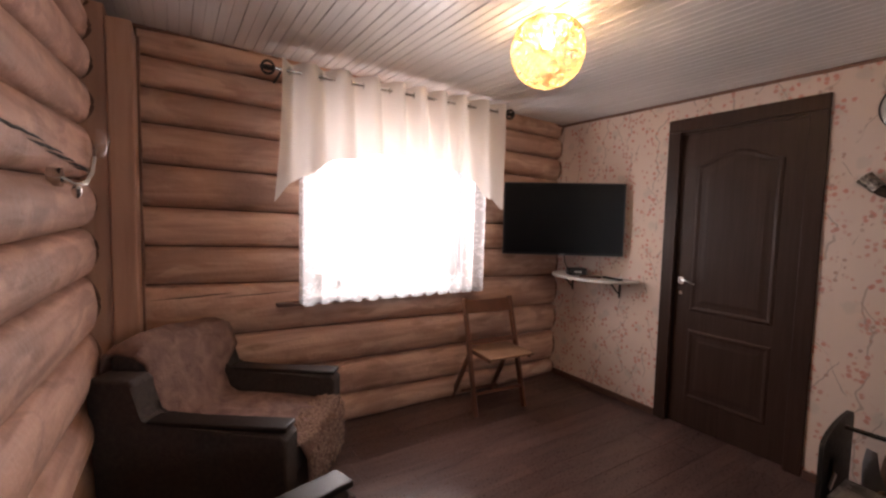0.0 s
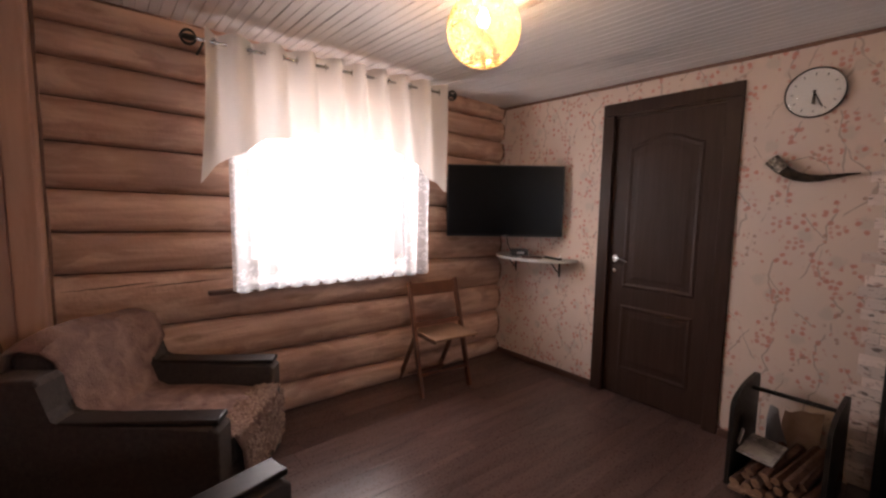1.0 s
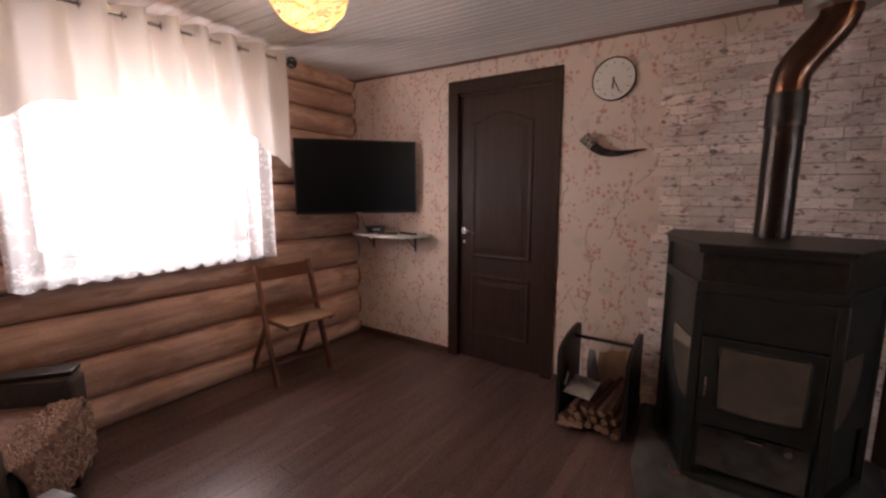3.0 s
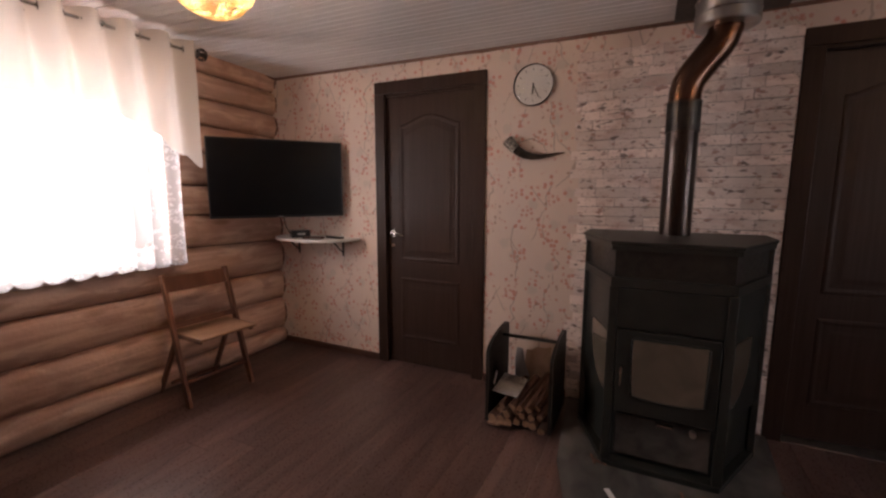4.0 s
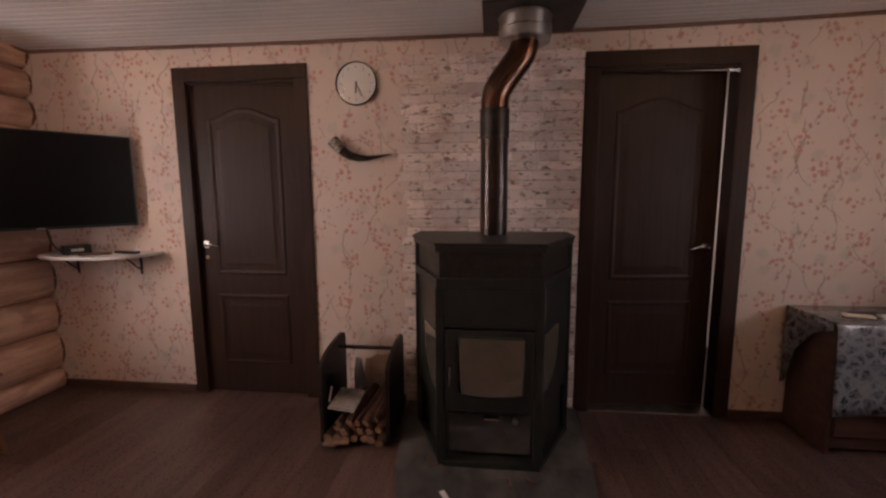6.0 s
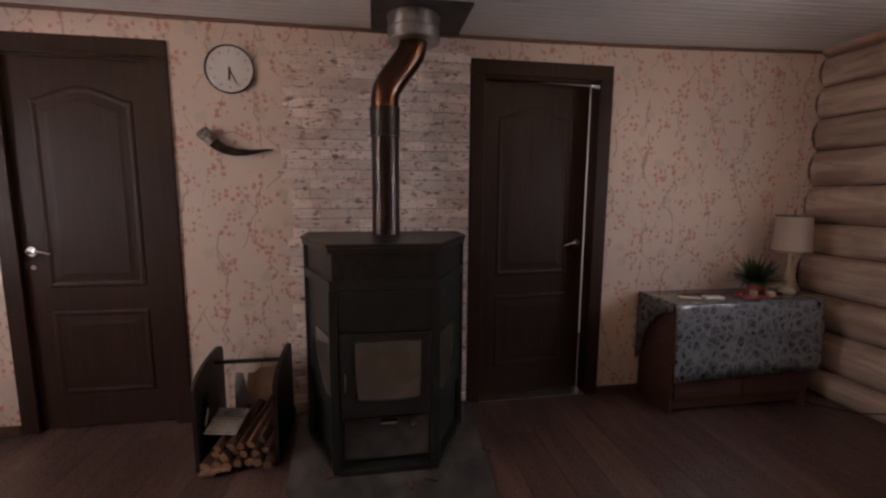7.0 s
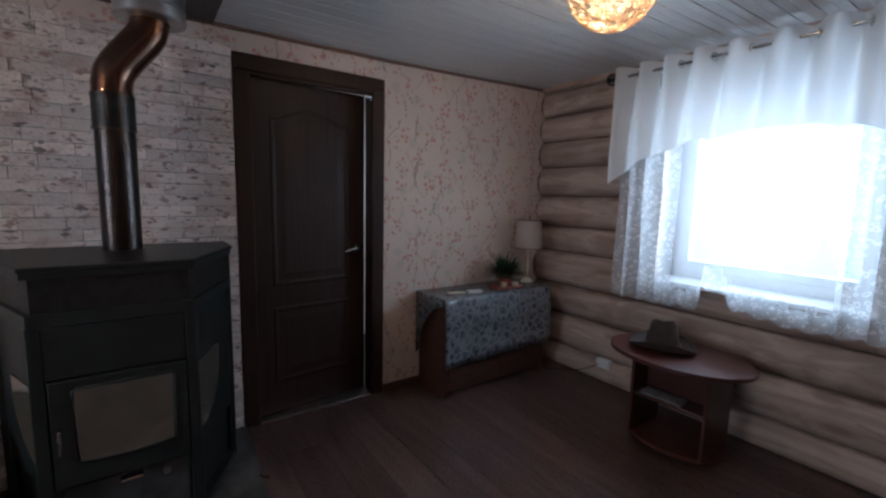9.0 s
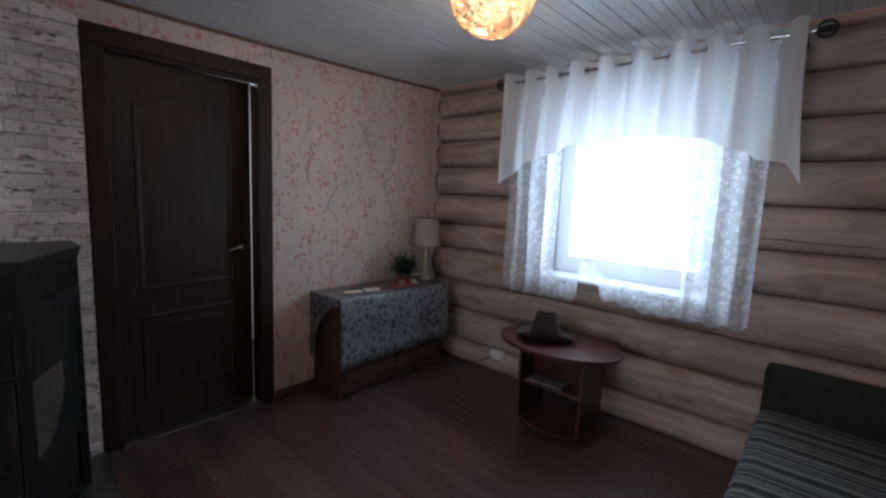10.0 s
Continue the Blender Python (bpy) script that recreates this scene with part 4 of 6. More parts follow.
# ---- string ball lamps ----
def ball_lamp(at, string, bulb, label, seed, turns):
    rnd = random.Random(seed)
    t = thing("ball_lamp", label, "ceiling lamp", pose(*at), "string ball lamps")
    bm = bmesh.new()
    for k in range(turns):
        ax = Vector((rnd.gauss(0, 1), rnd.gauss(0, 1), rnd.gauss(0, 1))).normalized()
        u = ax.orthogonal().normalized()
        v = ax.cross(u)
        off, rad = rnd.uniform(-0.6, 0.6), LAMP_R * rnd.uniform(0.97, 1.0)
        ph, wob = rnd.uniform(0, 6.3), rnd.uniform(0.02, 0.10)
        pts = []
        for i in range(40):
            a = 2 * math.pi * i / 40
            o = off + wob * math.sin(3 * a + ph)
            s = math.sqrt(max(0.02, 1 - o * o))
            q = rad * (s * (math.cos(a) * u + math.sin(a) * v) + o * ax)
            q.z = min(q.z, ceil_z(at[0], at[1]) - at[2] - 0.006)
            pts.append(q)
        tube(bm, pts, rnd.uniform(0.0010, 0.0018), 4, closed=True)
    part("string_shade", bm, string, t, "ball of wound paper string")["kind"] = "stuff"
    part("bulb", lathe(bmesh.new(), [(0.006, -0.035), (0.018, -0.03), (0.026, -0.015), (0.026, 0.0), (0.018, 0.018), (0.012, 0.035)], 16, (0.0, 0, -0.0)), bulb, t, "lit warm bulb").matrix_basis = pose(-0.03, -0.03, 0.03)
    sk = bmesh.new()
    tube(sk, [(0, 0, 0.085), (0, 0, ceil_z(at[0], at[1]) - at[2])], 0.018, 12)
    part("socket", sk, WHITE, t)


ball_lamp(LAMP_N, STRING, BULB, "lit yellow ball lamp of wound string", 3, 90)
ball_lamp(LAMP_S, STRING_S, BULB_S, "lit pale ball lamp of wound string", 8, 100)


# ---- stove corner ----
def stove():
    s = thing("wood_stove", "black steel five-sided wood stove with sooty glass", "stove", pose(0, 0.205, 0))
    foot = [(4.09, 0.415), (4.09, -0.415), (3.88, -0.42), (3.49, -0.230), (3.49, 0.255), (3.88, 0.42)]

    def ring(k, back=4.09):
        cx = 3.85
        return [(min(back, cx + (x - cx) * k), y * k) for x, y in foot]
    part("top_plate", prism(bmesh.new(), ring(1.02), 1.082, 1.100, bevel=0.004), STEEL_BLACK, s)
    part("upper_body", prism(bmesh.new(), ring(0.945), 0.936, 1.083), IRON, s, "recessed black upper band")
    part("top_lip", prism(bmesh.new(), ring(1.005), 1.060, 1.0825), STEEL_BLACK, s)
    part("ledge", prism(bmesh.new(), ring(0.992), 0.893, 0.937, bevel=0.004), STEEL_BLACK, s)
    part("body", prism(bmesh.new(), [(4.08, 0.39), (4.08, -0.39), (3.88, -0.40), (3.515, -0.216), (3.515, 0.24), (3.88, 0.40)], 0.30, 0.894), STEEL_BLACK, s)
    part("base_box", prism(bmesh.new(), [(4.08, 0.38), (4.08, -0.38), (3.88, -0.38), (3.56, -0.205), (3.56, 0.225), (3.88, 0.38)], 0.05, 0.301), STEEL_BLACK, s)
    part("base_plate", prism(bmesh.new(), ring(0.99), 0.022, 0.050, bevel=0.004), STEEL_BLACK, s)
    part("front_panel", boxed(3.496, 3.516, -0.198, 0.222, 0.706, 0.892, 0.004), STEEL_BLACK, s)
    for y in (-0.216, 0.24):
        part("corner_post", boxed(3.492, 3.532, y - 0.02, y + 0.02, 0.05, 0.895, 0.006), STEEL_BLACK, s)
    for y in (-0.40, 0.40):
        part("side_post", boxed(3.87, 4.09, y - 0.016, y + 0.016, 0.022, 1.06, 0.005), STEEL_BLACK, s)
    fd = part("stove_door", boxed(3.492, 3.516, -0.194, 0.216, 0.305, 0.70, 0.006), STEEL_BLACK, s)
    glass = [(-0.145, 0.40), (-0.10, 0.388), (0, 0.383), (0.10, 0.388), (0.145, 0.40), (0.150, 0.655), (0.14, 0.665), (-0.14, 0.665), (-0.150, 0.655)]
    part("door_glass", prism(bmesh.new(), glass, 3.486, 3.495, "x", 0.002), STOVE_GLASS, fd, "sooty fireproof glass")
    rim = bmesh.new()
    tube(rim, [(3.489, a, b) for a, b in glass], 0.006, 6, closed=True)
    part("glass_rim", rim, STEEL_BLACK, fd)
    kb = bmesh.new()
    tube(kb, [(3.492, 0.19, 0.53), (3.462, 0.19, 0.53), (3.455, 0.19, 0.50), (3.455, 0.19, 0.45)], 0.006, 8)
    part("door_handle", kb, CHROME, fd, "small metal door handle")
    # side panes on the slanting faces, curved below
    for sgn in (-1, 1):
        a, b = Vector((3.515, 0.24 if sgn > 0 else -0.216)), Vector((3.88, 0.40 * sgn))
        d = (b - a).normalized()
        nrm = Vector((-abs(d.y), d.x * sgn)).normalized()
        out = [(0.035, 0.378), (0.10, 0.384), (0.17, 0.425), (0.22, 0.49), (0.25, 0.56), (0.252, 0.672), (0.035, 0.668)]
        bm = bmesh.new()
        lo, hi = [], []
        for p, z in out:
            q = a + d * p
            lo.append(bm.verts.new((q.x - nrm.x * 0.002, q.y - nrm.y * 0.002, z)))
            hi.append(bm.verts.new((q.x + nrm.x * 0.007, q.y + nrm.y * 0.007, z)))
        bm.faces.new(lo)
        bm.faces.new(hi)
        for i in range(len(lo)):
            bm.faces.new((lo[i], lo[(i + 1) % len(lo)], hi[(i + 1) % len(lo)], hi[i]))
        part("side_glass", bm, STOVE_GLASS, s, "sooty side pane")
    for i in range(7):
        part("vent_slot", boxed(-0.003, 0.003, -0.004, 0.004, 0.985, 1.025), STEEL_BLACK, s).matrix_basis = Matrix.Translation((3.611 + 0.0267 * i, 0.2765 + 0.0113 * i, 0))
    # Takes the lightened hearth colour in place of reflections in this recess.
    part("ash_drawer", boxed(3.545, 3.562, -0.188, 0.205, 0.07, 0.275, 0.005), HEARTH, s, "smooth ash drawer front")
    part("air_lever", boxed(3.47, 3.50, -0.035, 0.035, 0.278, 0.290, 0.003), CHROME, s)
    kn = bmesh.new()
    tube(kn, [(3.50, -0.11, 0.275), (3.47, -0.11, 0.275)], 0.013, 10)
    part("air_knob", kn, ZINC, s)
    return s


stove()

flue = thing("stove_pipe", "heat-tinted steel stove pipe with a bend", "stove pipe")
R = 0.072
bm = bmesh.new()
tube(bm, [(3.92, 0.2, 1.095), (3.92, 0.2, 1.61)], R, 32)
part("lower_pipe", bm, PIPE, flue)
bm = bmesh.new()
tube(bm, [(3.92, 0.2, 1.602), (3.92, 0.2, 1.75)], R + 0.004, 32)
part("damper_section", bm, DAMPER, flue, "dull grey damper sleeve")
for z in (1.606, 1.744):
    part("seam_ring", lathe(bmesh.new(), [(R, -0.005), (R + 0.006, -0.003), (R + 0.006, 0.003), (R, 0.005)], 32, (3.92, 0.2, z)), PIPE, flue)
bm = bmesh.new()
tube(bm, [(3.92, 0.2, 1.748), (3.92, 0.2, 1.79), (3.92, 0.192, 1.835), (3.92, 0.172, 1.872), (3.92, 0.145, 1.91), (3.92, 0.115, 1.95), (3.92, 0.088, 1.985), (3.92, 0.066, 2.02), (3.92, 0.055, 2.055), (3.92, 0.053, 2.12)], R, 32)
part("bend", bm, COPPERY, flue, "bent pipe section tinted copper by heat")
collar = part("collar", lathe(bmesh.new(), [(0.078, 0.0), (0.128, 0.0), (0.132, 0.006), (0.130, 0.05), (0.134, 0.055), (0.130, 0.06), (0.130, 0.11), (0.135, 0.115), (0.130, 0.12), (0.130, 0.175), (0.078, 0.175)], 40, (3.915, 0.053, 2.072)), ZINC, flue, "wide galvanised insulated sleeve")
tagged(part("ceiling_flashing", boxed(3.72, XE - 0.004, -0.215, 0.265, ZC - 0.012, ZC - 0.002, 0.002), material("dull_tin", (0.05, 0.045, 0.042), (0.09, 0.08, 0.075), 0.5, 0.6, (8, 8, 8), 5, 0.1)), "dark metal plate round the flue at the ceiling", "flashing", kind="structure")
hearth_thing = tagged(part("hearth_plate", prism(bmesh.new(), [(3.02, -0.20), (3.02, 0.53), (3.45, 0.66), (XE - 0.02, 0.72), (XE - 0.02, -0.313), (3.45, -0.27)], -0.002, 0.021, "z", 0.003), HEARTH), "glossy dark floor plate under the stove", "hearth plate")
tagged(part("scrap_paper", boxed(-0.065, 0.05, -0.011, 0.013, 0, 0.003, 0.001, m=pose(3.28, 0.395, 0.023, 0, 4, 28)), WHITE), "torn strip of white paper on the hearth", "paper")
for i, (px, py, pr) in enumerate(((3.52, 0.50, 20), (3.50, 0.47, 75), (3.40, 0.12, 10), (3.42, 0.02, 60), (3.60, -0.29, 40))):
    tagged(part("kindling_chip", boxed(-0.045 + 0.006 * i, 0.03, -0.006, 0.006, 0, 0.007, 0.002, m=pose(px, py, 0.0235, 0, 0, pr)), BARK), "small splinter of firewood on the hearth", "wood chip", "wood chips")


# firewood rack
def rack_side(y):
    """Side panel: upright at the back, rounded over to the front, with a slot."""
    out = [(3.66, 0.0), (4.05, 0.0), (4.05, 0.46), (4.035, 0.485)]
    for i in range(11):
        a = math.pi / 2 * i / 10
        out.append((4.00 - 0.34 * math.sin(a), 0.40 + 0.095 * math.cos(a)))
    hole = [(3.775 + 0.035 * math.cos(a) + 0.012 * math.sin(2 * a), 0.27 + 0.06 * math.sin(a)) for a in [2 * math.pi * i / 12 for i in range(12)]]
    j = 7
    ring = out[:j] + [out[j]] + [hole[(3 - i) % 12] for i in range(13)] + out[j:]
    bm = bmesh.new()
    prism(bm, ring, y - 0.009, y + 0.009, "y")
    bmesh.ops.remove_doubles(bm, verts=bm.verts, dist=0.0002)
    return bm


rack = thing("firewood_rack", "black firewood rack with rounded sides and a rail", "firewood rack")
for y in (1.10, 0.74):
    part("side_panel", rack_side(y), IRON, rack, smooth=False)
bm = bmesh.new()
tube(bm, [(3.93, 0.74, 0.435), (3.93, 1.10, 0.435)], 0.011, 12)
part("rail", bm, IRON, rack)
for x in (3.70, 4.0):
    part("cross_bar", boxed(x - 0.012, x + 0.012, 0.75, 1.09, 0.004, 0.022, 0.003), IRON, rack)


def firewood(y, z, r, length, x0, yaw, seed, tilt=0):
    rnd = random.Random(seed)
    bm = bmesh.new()
    sides, k = 11, 5
    wob = [1 + rnd.uniform(-0.16, 0.16) for _ in range(sides)]
    rings = []
    for i in range(k):
        f = i / (k - 1)
        rings.append([bm.verts.new((length * f + rnd.uniform(-0.004, 0.004), r * wob[j] * math.cos(2 * math.pi * j / sides) * (1 + 0.06 * math.sin(3 * f)), r * wob[j] * math.sin(2 * math.pi * j / sides))) for j in range(sides)])
    for A, B in zip(rings, rings[1:]):
        for j in range(sides):
            bm.faces.new((A[j], A[(j + 1) % sides], B[(j + 1) % sides], B[j]))
    ends = [bm.faces.new(rings[0]), bm.faces.new(rings[-1])]
    for f in ends:
        f.material_index = 1
    ob = part("firewood", bm, [BARK, LOG_END], m=pose(x0, y, z, 0, tilt, yaw))
    return tagged(ob, "split birch firewood stick with a pale cut end", "firewood", "firewood in the rack")


rnd = random.Random(4)
for row, (n, z, slant) in enumerate(((7, 0.046, -4), (6, 0.080, -7), (5, 0.114, -10))):
    for i in range(n):
        firewood(0.775 + (i + 0.45 * row) * 0.046 + rnd.uniform(-0.005, 0.005), z + rnd.uniform(-0.003, 0.003), rnd.uniform(0.017, 0.023), rnd.uniform(0.29, 0.36), 3.60 + rnd.uniform(0, 0.05) + row * 0.025, slant + rnd.uniform(-4, 4), 10 * row + i, (0, -7, -13)[row])
for i, (yy, zz, yaw) in enumerate(((1.035, 0.026, -3), (0.975, 0.027, 5))):
    tagged(part("kindling_board", boxed(0, 0.30, -0.035, 0.035, 0, 0.012, 0.003, m=pose(3.585 + 0.02 * i, yy, zz, 0, 0, yaw)), LOG_END), "thin pale split board under the firewood", "kindling", "kindling boards")
paper = thing("magazine", "grey printed magazine lying on the firewood", "magazine", pose(3.77, 0.99, 0.192, 3, -12, -6))
part("page_block", boxed(-0.095, 0.085, -0.075, 0.075, 0, 0.008, 0.001), PRINT, paper)
part("picture_block", boxed(-0.08, -0.005, -0.06, 0.055, 0.0082, 0.0088), PRINT_PALE, paper)
for i in range(5):
    part("text_bar", boxed(0.02 + 0.014 * i, 0.025 + 0.014 * i, -0.06, 0.05 - 0.012 * (i % 2), 0.0082, 0.0087), IRON, paper)

# Sheets added in place of a brown and a blue-grey blotch behind the rack.
BROWN_BLOTCH = material("brown_blotch", (0.36, 0.235, 0.165), (0.54, 0.39, 0.30), 0.8, 0, (9, 9, 7), 5, 0.2, 60, 0.5, (0.12, 0.07, 0.045))
SLATE = material("blue_grey_blotch", (0.22, 0.22, 0.235), (0.44, 0.42, 0.41), 0.7, 0, (9, 9, 5), 5, 0.2, 60, 0.5, (0.10, 0.09, 0.09))
tagged(part("cardboard_sheet", prism(bmesh.new(), [(-0.085, 0), (0.075, 0), (0.078, 0.17), (0.07, 0.262), (0.045, 0.258), (0.0, 0.287), (-0.04, 0.284), (-0.088, 0.30)], -0.003, 0.003, "x", 0.001), BROWN_BLOTCH, m=pose(4.085, 0.92, 0.03, 0, 9, 0)), "added brown sheet in place of a blotch behind the firewood rack", "cardboard")
tagged(part("paper_sheet", prism(bmesh.new(), [(-0.05, 0), (0.055, 0), (0.052, 0.10), (0.058, 0.20), (0.05, 0.276), (0.012, 0.268), (-0.006, 0.18), (-0.042, 0.10)], -0.002, 0.002, "x", 0.0008), SLATE, m=pose(4.062, 1.00, 0.03, 0, 9, 0)), "added blue-grey sheet in place of a blotch behind the firewood rack", "paper")

tagged(part("crumpled_paper", boxed(-0.022, 0.022, -0.003, 0.003, 0, 0.075, 0.002, m=pose(3.72, 1.078, 0.205, 14, 10, 25)), WHITE), "small crumpled white paper beside the firewood", "paper")

# clock and horn
clock = thing("wall_clock", "round wall clock with white face and dark rim", "clock", pose(XE, 1.003, 1.957, 0, -90, 0))
part("rim", lathe(bmesh.new(), [(0.119, 0.0), (0.1225, 0.004), (0.123, 0.020), (0.1215, 0.024), (0.1185, 0.022), (0.118, 0.012)], 48), IRON, clock, "dark glossy rim")
part("dial", lathe(bmesh.new(), [(0.1182, 0.006), (0.1182, 0.013), (0.0, 0.0132)], 48), CLOCK_FACE, clock)
lens = part("cover_glass", lathe(bmesh.new(), [(0.118, 0.020), (0.108, 0.0245), (0.09, 0.0288), (0.065, 0.0325), (0.035, 0.0348), (0.012, 0.0355), (0.0, 0.0356)], 48), CLOCK_GLASS, clock, "domed clear cover glass")
lens.visible_shadow = False
for k in range(12):
    a = math.pi * 2 * k / 12
    part("hour_mark", boxed(-0.006, 0.006, -0.002, 0.002, 0.0135, 0.0145, m=Matrix.Rotation(a, 4, "Z") @ Matrix.Translation((0.092, 0, 0))), IRON, clock)
for ang, ln, w in ((176, 0.056, 0.005), (205, 0.081, 0.0034)):
    part("hand", boxed(-0.012, ln, -w, w, 0.015, 0.0165, m=Matrix.Rotation(radians(ang), 4, "Z")), IRON, clock)
horn = thing("drinking_horn", "black polished drinking horn with a silver rim", "drinking horn")
path = [(1.135, 1.615), (1.11, 1.59), (1.08, 1.562), (1.04, 1.540), (0.99, 1.528), (0.94, 1.526), (0.89, 1.532), (0.84, 1.541), (0.797, 1.545)]
bm = bmesh.new()
tube(bm, [(XE - 0.035, a, b) for a, b in path], [0.031, 0.030, 0.028, 0.025, 0.021, 0.016, 0.011, 0.007, 0.003], 16)
part("horn_body", bm, HORN, horn)
bm = bmesh.new()
tube(bm, [(XE - 0.035, 1.15, 1.632), (XE - 0.035, 1.140, 1.621), (XE - 0.035, 1.112, 1.592), (XE - 0.035, 1.094, 1.574)], [0.036, 0.034, 0.0325, 0.031], 18)
part("rim_band", bm, SILVER, horn, "embossed silver rim band")
bm = bmesh.new()
tube(bm, [(XE - 0.03, 1.11, 1.60), (XE - 0.01, 1.06, 1.625), (XE - 0.004, 1.00, 1.64), (XE - 0.01, 0.93, 1.60), (XE - 0.03, 0.90, 1.535)], 0.0015, 5)
part("hanging_cord", bm, SILVER, horn)


# ---- television corner ----
def tv():
    a, b = Vector((3.375, 2.99)), Vector((4.10, 2.448))
    mid, d = (a + b) / 2, (b - a)
    yaw = math.degrees(math.atan2(d.y, d.x))
    w = d.length / 2
    t = thing("television", "large flat black television on a corner wall mount", "television", pose(mid.x, mid.y, 1.40, 0, 0, yaw))
    part("back_shell", boxed(-w + 0.02, w - 0.02, 0.012, 0.05, -0.25, 0.25, 0.012), TV_BLACK, t)
    part("bezel", boxed(-w, w, -0.004, 0.016, -0.275, 0.275, 0.005), TV_BLACK, t)
    part("screen", boxed(-w + 0.010, w - 0.010, -0.006, -0.0035, -0.258, 0.266), TV_GLASS, t)
    part("maker_mark", boxed(-0.02, 0.02, -0.0065, -0.0042, -0.270, -0.265), ZINC, t)
    arm = bmesh.new()
    tube(arm, [(0, 0.05, 0), (0, 0.20, 0), (0.02, 0.36, 0)], 0.02, 8)
    part("wall_arm", arm, IRON, t)
    cable = bmesh.new()
    tube(cable, [(0.02, 0.03, -0.26), (0.03, 0.03, -0.33), (0.05, 0.01, -0.38), (0.10, 0.0, -0.43)], 0.004, 6)
    part("cable", cable, IRON, t)


tv()
shelf = thing("corner_shelf", "white rounded wall shelf on two black brackets", "shelf")
out = [(XE - 0.001, 2.33), (XE - 0.001, 3.06)]
for i in range(15):
    a = math.pi * i / 14
    out.append((XE - 0.02 - 0.30 * math.sin(a) ** 0.7, 2.695 + 0.365 * math.cos(a)))
part("board", prism(bmesh.new(), out, 0.935, 0.955, "z", 0.004), WHITE, shelf)
for y in (2.955, 2.495):
    bm = bmesh.new()
    box(bm, XE - 0.008, XE - 0.001, y - 0.008, y + 0.008, 0.80, 0.935, 0.002)
    box(bm, XE - 0.16, XE - 0.008, y - 0.008, y + 0.008, 0.926, 0.9345, 0.002)
    tube(bm, [(XE - 0.008, y, 0.83), (XE - 0.05, y, 0.86), (XE - 0.09, y, 0.90), (XE - 0.13, y, 0.928)], 0.005, 6)
    part("bracket", bm, IRON, shelf, "black metal bracket")
stb = thing("set_top_box", "small black set-top box with cables", "set-top box", pose(3.98, 2.78, 0.956, 0, 0, -35))
part("case", boxed(-0.07, 0.07, -0.05, 0.05, 0, 0.055, 0.006), TV_BLACK, stb)
part("display", boxed(-0.03, 0.03, -0.0515, -0.0502, 0.02, 0.036), ZINC, stb)
tagged(part("remote_control", boxed(-0.085, 0.085, -0.02, 0.02, 0, 0.016, 0.005, m=pose(4.02, 2.47, 0.956, 0, 0, 80)), TV_BLACK), "black remote control lying on the shelf", "remote control")
tagged(part("remote_control", boxed(-0.08, 0.08, -0.022, 0.022, 0, 0.016, 0.005, m=pose(3.93, 2.60, 0.956, 0, 0, 115)), TRIM), "dark remote control lying on the shelf", "remote control")
tagged(part("candle", lathe(bmesh.new(), [(0.016, 0), (0.017, 0.004), (0.016, 0.022), (0.006, 0.024), (0.003, 0.045)], 12, (4.03, 2.41, 0.956)), WHITE), "small white candle on the shelf", "candle")


# ---- folding chair ----
def folding_chair():
    c = thing("folding_chair", "varnished beech folding chair standing open", "chair", pose(3.21, 2.80, 0, 0, 0, -5))

    def bar(name, p, q, w, d, mat=CHAIR):
        p, q = Vector(p), Vector(q)
        L = (q - p).length
        m = Matrix.Translation(p) @ (q - p).to_track_quat("Z", "X").to_matrix().to_4x4()
        part(name, boxed(-w / 2, w / 2, -d / 2, d / 2, 0, L, 0.005, m=m), mat, c)
    for s in (-1, 1):
        bar("front_leg", (0.21 * s, -0.05, 0.0), (0.20 * s, 0.17, 0.80), 0.042, 0.024)
        bar("back_leg", (0.182 * s, 0.345, 0.0), (0.172 * s, 0.10, 0.43), 0.034, 0.022)
        bar("seat_rail", (0.168 * s, -0.15, 0.425), (0.168 * s, 0.15, 0.425), 0.030, 0.018)
    part("seat", boxed(-0.185, 0.185, -0.175, 0.150, 0.432, 0.450, 0.006), SEAT, c, "pale worn seat board")
    for z0, z1 in ((0.695, 0.79), (0.478, 0.515)):
        bm = bmesh.new()
        n = 12
        for i in range(n):
            x0, x1 = -0.192 + 0.384 * i / n, -0.192 + 0.384 * (i + 1) / n
            yy = 0.012 * (1 - ((x0 + x1) / 2 / 0.192) ** 2)
            box(bm, x0, x1, yy - 0.008 - 0.0, yy + 0.008, 0, z1 - z0)
        bmesh.ops.remove_doubles(bm, verts=bm.verts, dist=0.0001)
        ob = part("back_slat", bm, CHAIR, c)
        ob.matrix_basis = Matrix.Translation((0, 0.17 - (0.80 - z0) * 0.30 + 0.0, z0)) @ Matrix.Rotation(radians(-16.7), 4, "X")
    bar("rung", (-0.195, -0.02, 0.155), (0.195, -0.02, 0.155), 0.022, 0.014)
    bar("rung", (-0.165, 0.24, 0.075), (0.165, 0.24, 0.075), 0.022, 0.014)


folding_chair()


